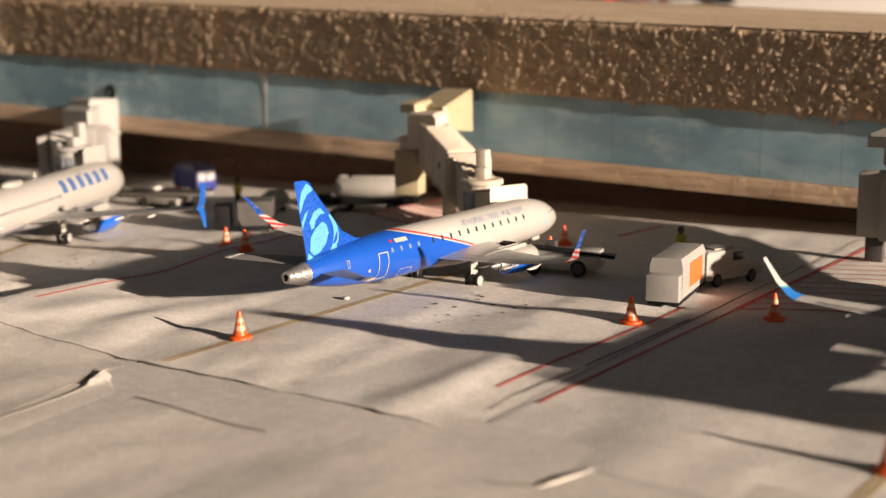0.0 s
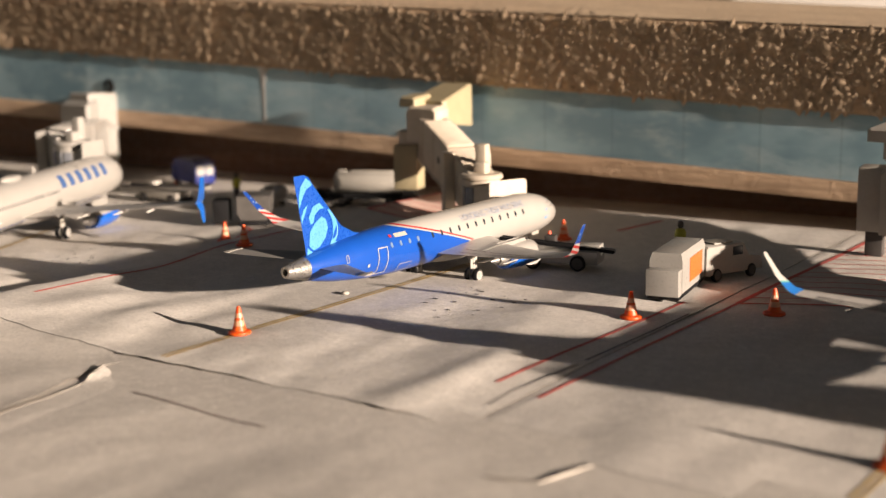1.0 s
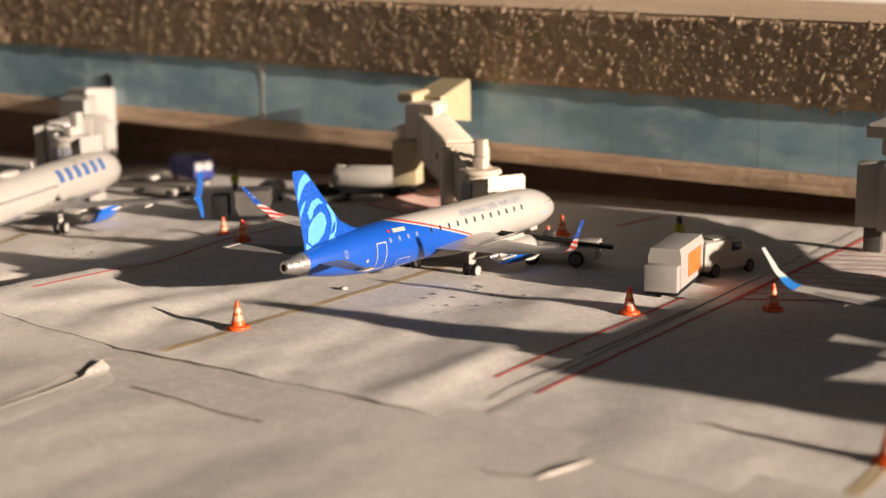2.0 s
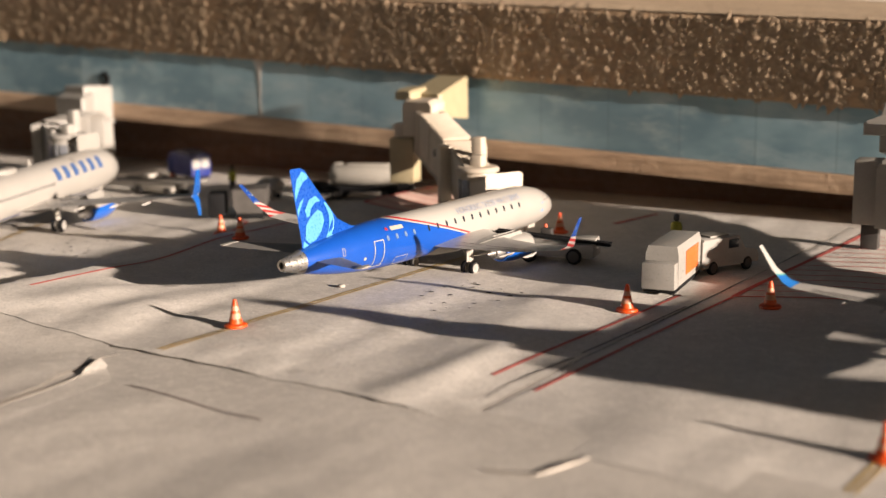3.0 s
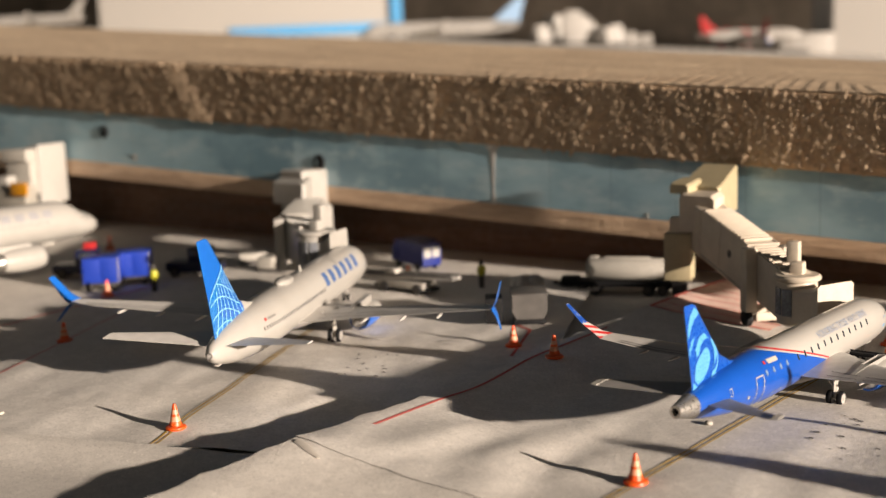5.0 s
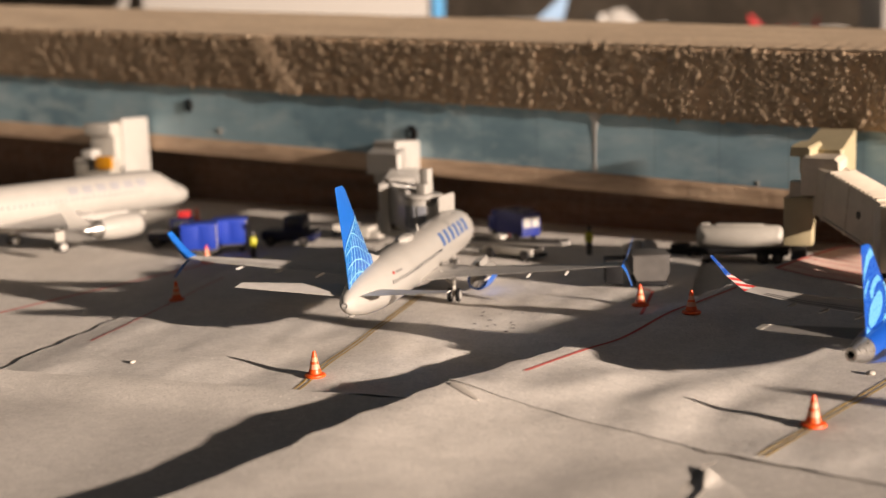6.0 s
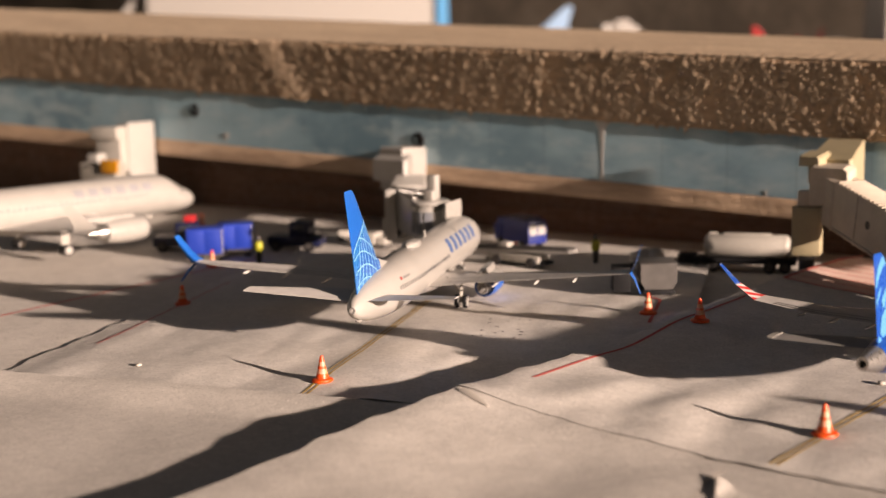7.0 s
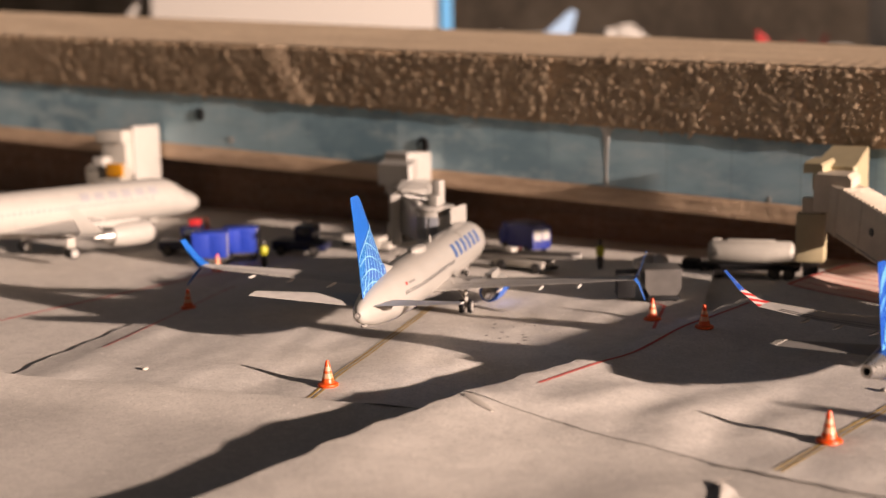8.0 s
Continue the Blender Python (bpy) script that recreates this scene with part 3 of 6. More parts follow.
# splinters and sanded nibs that catch the light on the beam's face
def nibs(count, clumps, seed, x0, x1):
    """Loose nibs all over, and upright ragged clumps where the saw tore the grain."""
    r = random.Random(seed)
    spots = [(r.uniform(x0, x1), r.random(), 1.0) for _ in range(count)]
    for _ in range(clumps):
        cx, cf = r.uniform(x0, x1), r.uniform(-0.1, 1.1)
        long, wide, slant = r.uniform(0.10, 0.45), r.uniform(0.05, 0.22), r.uniform(-0.25, 0.1)
        for _ in range(r.randint(5, 34)):
            df = r.gauss(0, long / 2)
            spots.append((cx + slant * df * 2 + r.gauss(0, wide), cf + df, r.uniform(1.0, 1.5)))
    pts, faces = [], []
    for x, f, big in spots:
        if not 0.0 < f < 1.0:
            continue
        zl, zt = ST[0] + ST[1] * x, BT[0] + BT[1] * x
        z = zl + (zt - zl) * (0.03 + 0.94 * f)
        s = r.uniform(0.026, 0.076) * big * (1.5 if r.random() < 0.12 else 1.0)
        h, w, d = s * r.uniform(0.6, 2.1), s * r.uniform(0.4, 1.5), s * r.uniform(0.25, 0.62)
        lean = r.uniform(-0.5, 0.5)
        c = Vector((x, face(x) + 12.965, z))
        n0 = len(pts)
        for dx, dy, dz in ((-w, 0.03, 0), (w, 0.03, 0), (0, 0.03, h), (0, 0.03, -h), (0.2 * w, -d, 0.2 * h), (-0.3 * w, -0.6 * d, -0.5 * h)):
            pts.append((c + Vector((dx + lean * dz, dy, dz))) * CM)
        for a, b, e in ((0, 2, 4), (2, 1, 4), (1, 5, 4), (4, 5, 0), (1, 3, 5), (3, 0, 5)):
            faces.append((n0 + a, n0 + b, n0 + e))
    me = bpy.data.meshes.new("splinters")
    me.from_pydata([tuple(p) for p in pts], [], faces)
    me.materials.append(CHIP)
    me.shade_smooth()
    ob = new("splinters", me)
    ob.parent = beam
    return tagged(ob, "pale splinters standing off the sawn face", kind="stuff")


nibs(3600, 1750, 3, -60.0, 16.0)
# the sanded diagonal streak
r = random.Random(9)
bm = bmesh.new()
for k in range(1100):
    f = r.random()
    x = -25.1 + 1.3 * (1 - f) + r.gauss(0, 0.24)
    z = ST[0] + ST[1] * x + (BT[0] - ST[0] + (BT[1] - ST[1]) * x) * f
    bmesh.ops.create_icosphere(bm, subdivisions=1, radius=r.uniform(0.03, 0.075), matrix=Matrix.Translation((x, face(x) + 12.97, z)))
part("sanded_streak", bm, CHIP, beam, "pale sanded streak")

# saw marks across the front of the beam's top
for k in range(26):
    x = -12.9 + 0.42 * k
    f = math.sin(math.pi * (k + 2) / 30)
    bm = bmesh.new()
    pts = []
    for i in range(7):
        q = i / 6
        xx = x - 0.9 * q
        yy = face(xx) + 13.16 + (0.8 + 2.6 * f) * q
        pts.append((xx, yy, BT[0] + BT[1] * xx + (0.241 - 0.0116 * xx) * (yy - face(xx) - 13.1) / 8.8 + 0.055, 0.020 * math.sin(math.pi * (0.1 + 0.85 * q))))
    rings(bm, [[Vector((xx - 0.12, yy, z)), Vector((xx, yy, z + h)), Vector((xx + 0.12, yy, z))] for xx, yy, z, h in pts], cap=False, closed=False)
    part("saw_mark", bm, BEAMTOP, beam, "pale saw mark")

# nail holes and drips on the blue strip
strip_ob = bpy.data.objects["wall_strip"]
for x, z, rr in ((-28.74, 3.34, 0.20), (-18.99, 2.52, 0.22)):
    bm = bmesh.new()
    lathe(bm, [(rr * 1.15, 0.0), (rr, 0.05), (rr * 0.75, 0.03), (rr * 0.6, -0.05), (0.02, -0.06)], 16, Matrix.Translation((x, face(x) + 13.045, z)) @ Matrix.Rotation(radians(90), 4, "X"))
    part("nail_hole", bm, BLACK, strip_ob, "dark nail hole")
for x, z0, z1, w in ((-12.72, 3.14, 1.60, 0.09), (-8.09, 1.50, 1.30, 0.022), (-27.25, 2.55, 2.36, 0.07)):
    bm = bmesh.new()
    prof = [(z0 + 0.03, w * 3.2), (z0 - 0.12, w * 1.5), (z0 - 0.35 * (z0 - z1), w * 0.8), (z1 + 0.2 * (z0 - z1), w * 0.45), (z1, w * 0.9), (z1 - 0.06, w * 0.3)]
    rings(bm, [[Vector((x + k * math.cos(t), face(x) + 13.05 - 0.16 * k * max(0.0, math.sin(t)), z)) for t in (i * math.pi / 4 for i in range(8))] for z, k in prof])
    part("drip", bm, DRIP, strip_ob, "pale dried glue drip")

# ---- the upper table behind the beam ----
def up(x, y):
    return 4.56 - 0.0560 * x - 0.0440 * (y - 22 - face(x))


bm = bmesh.new()
loops = []
for i in range(61):
    x = -420 + 470 * i / 60
    loops.append([Vector((x, y, up(x, y))) for y in (face(x) + 21.95, face(x) + 30, 50, 70, 128, 220, 330)])
rings(bm, loops, cap=False, closed=False)
tagged(link("upper_floor", bm, TARMAC2), "grey printed upper table behind the beam", "table top", kind="structure")
bm = boxes((-900, 330, 330, 336, -25, 150), bevel=0)
tagged(link("backdrop", bm, BACKWALL), "dark brown wall beyond the layout", "backdrop", kind="structure")


# ---- model airliners ----
def airfoil(chord, thick):
    """Points (along, up) from leading edge round to leading edge; along runs from 0 (nose) back to chord."""
    xs = (0.0, 0.04, 0.15, 0.35, 0.6, 0.85, 1.0)
    ys = (0.0, 0.30, 0.47, 0.5, 0.36, 0.14, 0.02)
    up = [(x * chord, y * thick) for x, y in zip(xs, ys)]
    return up + [(x, -0.7 * y) for x, y in reversed(up[1:])]


def blade(bm, rows, side=1, upright=False, mi=0):
    """Skin a wing from rows (x, leading s, trailing s, z, thickness[, how far the leading edge dips]); upright rows are (z, leading, trailing, x, thickness)."""
    loops = []
    for a, le, te, b, th, *twist in rows:
        loop = []
        for d, h in airfoil(le - te, th):
            h -= twist[0] * (1 - d / (le - te)) if twist else 0.0
            loop.append(Vector((side * (b + (h if h > 0 else h / 0.7)), le - d, a)) if upright else Vector((side * a, le - d, b + h)))
        loops.append(loop)
    rings(bm, loops, mi=mi)


class Hull:
    """Fuselage sections (s, centre z, half width, half height), with a way to lay things on its side."""

    def __init__(self, rows):
        self.rows = rows

    def at(self, s):
        return curve_at(self.rows, s)

    def side(self, s, z, sign=1, lift=0.006):
        zc, w, h = self.at(s)
        k = max(-0.985, min(0.985, (z - zc) / h))
        return Vector((sign * ((w + lift) * math.sqrt(1 - k * k)), s, zc + (h + lift) * k))

    def mesh(self, bm, s0, s1, n=36):
        ss = sorted({s0, s1} | {r[0] for r in self.rows if s0 < r[0] < s1} | {s0 + (s1 - s0) * i / 40 for i in range(1, 40)})
        loops = []
        for s in ss:
            zc, w, h = self.at(s)
            loops.append([Vector((w * math.cos(t), s, zc + h * math.sin(t))) for t in (2 * math.pi * i / n for i in range(n))])
        rings(bm, loops)


def smoothed(rows, n=90):
    """Resample hull rows along a smooth (monotone cubic) curve so that the nose is round."""
    xs = [r[0] for r in rows]
    out = []
    for i in range(n + 1):
        t = i / n
        s = xs[0] + (xs[-1] - xs[0]) * (t if t < 0.7 else 0.7 + 0.3 * (1 - max(0.0, 1 - (t - 0.7) / 0.3) ** 1.6))
        k = max(j for j in range(len(xs) - 1) if xs[j] <= s + 1e-9)
        k0, k3 = max(0, k - 1), min(len(rows) - 1, k + 2)
        h = xs[k + 1] - xs[k]
        f = (s - xs[k]) / h
        row = [s]
        for c in (1, 2, 3):
            p1, p2 = rows[k][c], rows[k + 1][c]
            m1 = (p2 - rows[k0][c]) / max(1e-6, xs[k + 1] - xs[k0]) * h
            m2 = (rows[k3][c] - p1) / max(1e-6, xs[k3] - xs[k]) * h
            f2, f3 = f * f, f * f * f
            row.append((2 * f3 - 3 * f2 + 1) * p1 + (f3 - 2 * f2 + f) * m1 + (-2 * f3 + 3 * f2) * p2 + (f3 - f2) * m2)
        out.append(tuple(row))
    return out


def livery_sweep():
    """White hull whose tail is blue up to a slanting edge with white and red piping."""
    k = Mat("sweep_livery", 0.3, coat=0.35)
    x, s, z = k.xyz()
    edge = (s - 2.30) * -0.235 + (s - 2.30) * (s - 2.30) * -0.018 + 1.235
    front = (z - 0.34) * 0.75 + 4.22
    d = edge - z
    e = front - s
    inside = (d > 0.0) * (e > 0.0)
    red = (d > -0.055) * (e > -0.07)
    wht = (d > -0.028) * (e > -0.035)
    grime = k.noise(2.0, 4)
    white = k.mix(k.ramp(grime, 0.3, 0.75, 0.0, 0.3), (0.34, 0.325, 0.30), (0.28, 0.265, 0.24))
    blue = k.mix(k.ramp(grime, 0.3, 0.75, 0.0, 0.4), (0.002, 0.062, 0.34), (0.002, 0.050, 0.27))
    c = k.mix(red, white, (0.36, 0.02, 0.025))
    c = k.mix(wht, c, (0.34, 0.325, 0.30))
    c = k.mix(inside, c, blue)
    k.colour(c)
    return k.m


def livery_belly():
    """White hull over a grey belly with a thin dark cheat line."""
    k = Mat("belly_livery", 0.3, coat=0.35)
    x, s, z = k.xyz()
    cut = (s * 0.42).op("SINE") * 0.05 + 0.43
    grime = k.noise(2.0, 4)
    white = k.mix(k.ramp(grime, 0.3, 0.75, 0.0, 0.3), (0.34, 0.325, 0.30), (0.28, 0.265, 0.24))
    grey = (0.17, 0.17, 0.17)
    fore = s > 0.75
    c = k.mix((z < cut) * fore, white, grey)
    c = k.mix((z < cut + 0.022) * (z > cut) * fore, c, (0.02, 0.05, 0.22))
    k.colour(c)
    return k.m


def flag_tip(name, blue_from):
    """Winglet paint: star-speckled blue above red and white stripes."""
    k = Mat(name, 0.35, coat=0.3)
    x, s, z = k.xyz()
    star = k.noise(24.0, 1, 0.4)
    stripes = ((z * 12.0 + s * 3.0).op("FRACT")) > 0.5
    low = k.mix(stripes, (0.36, 0.34, 0.32), (0.36, 0.022, 0.022))
    high = k.mix(k.ramp(star, 0.63, 0.67), (0.004, 0.04, 0.22), (0.28, 0.31, 0.36))
    k.colour(k.mix(z > blue_from, low, high))
    return k.m


def band_tip(name):
    """Winglet paint: white with a blue and green band at the foot."""
    k = Mat(name, 0.35, coat=0.3)
    x, s, z = k.xyz()
    c = k.mix((z + s * 0.15) < 1.475, (0.36, 0.35, 0.33), (0.07, 0.25, 0.24))
    c = k.mix((z + s * 0.15) < 1.45, c, (0.006, 0.10, 0.32))
    k.colour(c)
    return k.m


SWEEP, BELLY, FLAG, BAND = livery_sweep(), livery_belly(), flag_tip("flag_winglet", 1.12), band_tip("band_winglet")


def lattice_fin():
    """Blue fin paint that stops at the white dorsal fillet."""
    k = Mat("lattice_fin_livery", 0.3, coat=0.4)
    x, s, z = k.xyz()
    grime = k.noise(3.0, 4)
    blue = k.mix(k.ramp(grime, 0.3, 0.75, 0.0, 0.4), (0.003, 0.105, 0.44), (0.003, 0.085, 0.36))
    k.colour(k.mix((s + (z - 1.52) * 0.80) > 1.56, blue, (0.34, 0.325, 0.30)))
    return k.m


def nacelle_paint():
    """White cowling over a blue underside."""
    k = Mat("two_tone_nacelle", 0.3, coat=0.35)
    x, s, z = k.xyz()
    grime = k.noise(3.0, 4)
    white = k.mix(k.ramp(grime, 0.3, 0.75, 0.0, 0.4), (0.33, 0.315, 0.29), (0.24, 0.225, 0.205))
    k.colour(k.mix(z < 0.40, white, (0.003, 0.09, 0.42)))
    return k.m


NACELLE = nacelle_paint()
LATTICE = lattice_fin()
WINGTOP = paint("wing_grey_enamel", (0.42, 0.40, 0.375), 0.36, coat=0.2, vary=0.10, scale=5)

HULL_A = smoothed([(0, .82, .085, .095), (.35, .81, .16, .17), (.7, .80, .225, .245), (1.2, .795, .295, .325), (1.8, .79, .35, .385), (2.5, .785, .378, .418), (3.4, .785, .38, .42),
                   (6.1, .785, .38, .42), (6.75, .782, .375, .41), (7.22, .755, .335, .352), (7.55, .725, .245, .25), (7.74, .70, .15, .15), (7.82, .69, .075, .075), (7.85, .685, .01, .01)])
HULL_B = smoothed([(0, .85, .02, .02), (.05, .85, .09, .11), (.25, .86, .165, .205), (.7, .855, .25, .32), (1.3, .85, .335, .41), (2.0, .85, .41, .47), (2.8, .86, .46, .50), (3.6, .86, .47, .505),
                   (8.1, .86, .47, .505), (8.8, .85, .455, .485), (9.25, .82, .39, .42), (9.55, .785, .29, .31), (9.75, .755, .17, .18), (9.82, .74, .09, .09), (9.85, .735, .01, .01)])
HULL_C = smoothed([(0, 1.20, .09, .11), (.5, 1.18, .20, .22), (1.2, 1.13, .32, .34), (2.2, 1.08, .43, .45), (3.2, 1.05, .49, .51), (4.2, 1.05, .495, .52),
                   (9.7, 1.05, .495, .52), (10.15, 1.035, .48, .49), (10.4, .97, .45, .425), (10.6, .905, .41, .34), (10.82, .87, .34, .275), (10.99, .85, .23, .19), (11.08, .845, .12, .10), (11.12, .84, .01, .01)])

SMALL = dict(pale_before=3.2, hull=HULL_A, length=7.85, cone=0.42,
             wing=[(.26, 5.30, 3.50, .57, .18), (.55, 5.05, 3.48, .58, .15), (1.25, 4.50, 3.45, .615, .10), (2.20, 3.98, 3.25, .70, .06), (3.12, 3.50, 3.04, .86, .04)],
             tip=[(3.12, 3.50, 3.04, .86, .04), (3.24, 3.32, 3.06, .93, .035), (3.41, 3.07, 2.91, 1.13, .022), (3.63, 2.86, 2.77, 1.46, .012)],
             tail=[(.10, 1.40, .56, .90, .09), (.35, 1.18, .50, .91, .07), (1.42, .50, .12, .97, .035)],
             tail_right=[(.10, 1.28, .62, .80, .06, .04), (.35, 1.10, .54, .81, .045, .04), (1.36, .44, .16, .885, .025, .03)],
             fin=[(.88, 2.55, .50, 0, .03), (1.08, 2.20, .48, 0, .045), (1.20, 1.66, .46, 0, .06), (1.36, 1.34, .43, 0, .065), (2.12, .68, .29, 0, .035), (2.22, .61, .27, 0, .028), (2.27, .50, .28, 0, .015)],
             engine=(1.06, 4.25, 5.35, .40, .235), gear=(.66, 4.10, .12), nose_gear=6.95, windows=(.93, [2.20 + .235 * i for i in range(4)] + [3.32 + .262 * i for i in range(12)]))
MEDIUM = dict(hull=HULL_B, length=9.85, cone=0.0,
              wing=[(.32, 6.45, 3.85, .57, .20, .12), (.60, 6.15, 3.85, .59, .16, .12), (1.45, 5.35, 3.82, .69, .11, .10), (4.38, 3.90, 3.36, 1.01, .05, .02)],
              tip=[(4.38, 3.90, 3.36, 1.01, .055), (4.43, 3.83, 3.36, 1.06, .05), (4.50, 3.66, 3.27, 1.21, .035), (4.62, 3.32, 3.07, 1.59, .018)],
              low_tip=[(4.39, 3.80, 3.45, .99, .04), (4.48, 3.66, 3.38, .89, .03), (4.60, 3.36, 3.22, .65, .015)],
              tail=[(.12, 1.52, .32, .95, .09), (.35, 1.32, .28, .97, .07), (1.90, .27, -.17, 1.17, .035)],
              tail_right=[(.12, 1.50, .34, .95, .08, .10), (.35, 1.30, .30, .97, .06, .09), (1.80, .26, -.12, 1.13, .03, .03)],
              fin=[(1.05, 3.0, .30, 0, .03), (1.28, 2.55, .26, 0, .05), (1.40, 2.0, .22, 0, .075), (1.52, 1.55, .18, 0, .085), (2.80, .28, -.26, 0, .035), (2.86, .20, -.28, 0, .028), (2.90, .10, -.27, 0, .014)],
              engine=(1.24, 5.10, 6.50, .315, .26), gear=(.90, 4.62, .14), nose_gear=8.75, windows=(.93, [1.80 + .118 * i for i in range(32)]))
LARGE = dict(hull=HULL_C, length=11.12, cone=0.3,
             wing=[(.35, 8.3, 5.7, .70, .28), (.65, 8.0, 5.7, .72, .23), (1.6, 7.1, 5.6, .80, .14), (4.15, 5.6, 5.1, 1.06, .05)],
             tip=[(4.15, 5.6, 5.1, 1.06, .05), (4.25, 5.48, 5.05, 1.14, .04), (4.34, 5.2, 4.9, 1.35, .03), (4.44, 4.9, 4.7, 1.62, .02)],
             tail=[(.12, 1.9, .8, 1.22, .12), (.35, 1.7, .75, 1.23, .09), (1.56, .8, .42, 1.34, .03)],
             fin=[(1.25, 3.0, .45, 0, .04), (1.5, 2.3, .35, 0, .07), (1.7, 1.9, .30, 0, .08), (2.9, .55, 0, 0, .035), (2.96, .45, 0, 0, .014)],
             engine=(1.44, 7.4, 8.65, .50, .30), gear=(.90, 7.0, .125), nose_gear=9.6, windows=(1.12, [2.6 + .14 * i for i in range(50)]))


def wheel(name, parent, x, y, r, w, hub=None):
    bm = bmesh.new()
    lathe(bm, [(r * .60, -w / 2), (r * .92, -w / 2), (r, -w * .28), (r, w * .28), (r * .92, w / 2), (r * .60, w / 2)], 22, Matrix.Translation((x, y, r)) @ Matrix.Rotation(radians(90), 4, "Y"))
    tyre = part(name, bm, BLACK, parent, "black rubber wheel")
    bm = bmesh.new()
    lathe(bm, [(.01, -w * .50), (r * .35, -w * .54), (r * .72, -w * .52), (r * .72, w * .52), (r * .35, w * .54), (.01, w * .50)], 16, Matrix.Translation((x, y, r)) @ Matrix.Rotation(radians(90), 4, "Y"))
    part("hub", bm, hub or FARWHITE, tyre, "dark hub" if hub else "white hub")
    return tyre


def decal(name, hull, polys, mat, parent, sign=1, lift=0.007, label=""):
    """Flat shapes in (s, z) laid on the hull's side."""
    bm = bmesh.new()
    for poly in polys:
        bm.faces.new([bm.verts.new(hull.side(s, z, sign, lift)) for s, z in poly])
    return part(name, bm, mat, parent, label, smooth=False)


def outline(s0, s1, z0, z1, w):
    return [[(s0, z0), (s1, z0), (s1, z0 + w), (s0, z0 + w)], [(s0, z1 - w), (s1, z1 - w), (s1, z1), (s0, z1)],
            *[[(a, z0 + (z1 - z0) * i / 5), (a + w, z0 + (z1 - z0) * i / 5), (a + w, z0 + (z1 - z0) * (i + 1) / 5), (a, z0 + (z1 - z0) * (i + 1) / 5)] for a in (s0, s1 - w) for i in range(5)]]


def lettering(name, hull, text, s0, z0, size, mat, parent, sign=1):
    """Words in the built-in font, wrapped round the hull."""
    cu = bpy.data.curves.new("words", "FONT")
    cu.body, cu.size = text, size
    tmp = new("words", cu)
    me = bpy.data.meshes.new_from_object(tmp.evaluated_get(bpy.context.evaluated_depsgraph_get()))
    bpy.data.objects.remove(tmp)
    bm = bmesh.new()
    bm.from_mesh(me)
    bpy.data.meshes.remove(me)
    for v in bm.verts:
        v.co = hull.side(s0 + v.co.x, z0 + v.co.y, sign, 0.008)
    return part(name, bm, mat, parent, "blue lettering", smooth=False)


WINDOW_MESHES = {}


def window_mesh(w, h, mat):
    key = (w, h, mat.name)
    if key not in WINDOW_MESHES:
        bm = bmesh.new()
        rim = [(w * math.copysign(abs(math.cos(t)) ** 0.7, math.cos(t)), h * math.copysign(abs(math.sin(t)) ** 0.7, math.sin(t))) for t in (2 * math.pi * i / 12 for i in range(12))]
        a = [bm.verts.new((0.0, u * CM, v * CM)) for u, v in rim]
        b = [bm.verts.new((0.006 * CM, u * 0.88 * CM, v * 0.9 * CM)) for u, v in rim]
        for i in range(12):
            bm.faces.new((a[i], a[(i + 1) % 12], b[(i + 1) % 12], b[i]))
        bm.faces.new(b)
        me = bpy.data.meshes.new("window")
        bm.to_mesh(me)
        bm.free()
        me.materials.append(mat)
        WINDOW_MESHES[key] = me
    return WINDOW_MESHES[key]


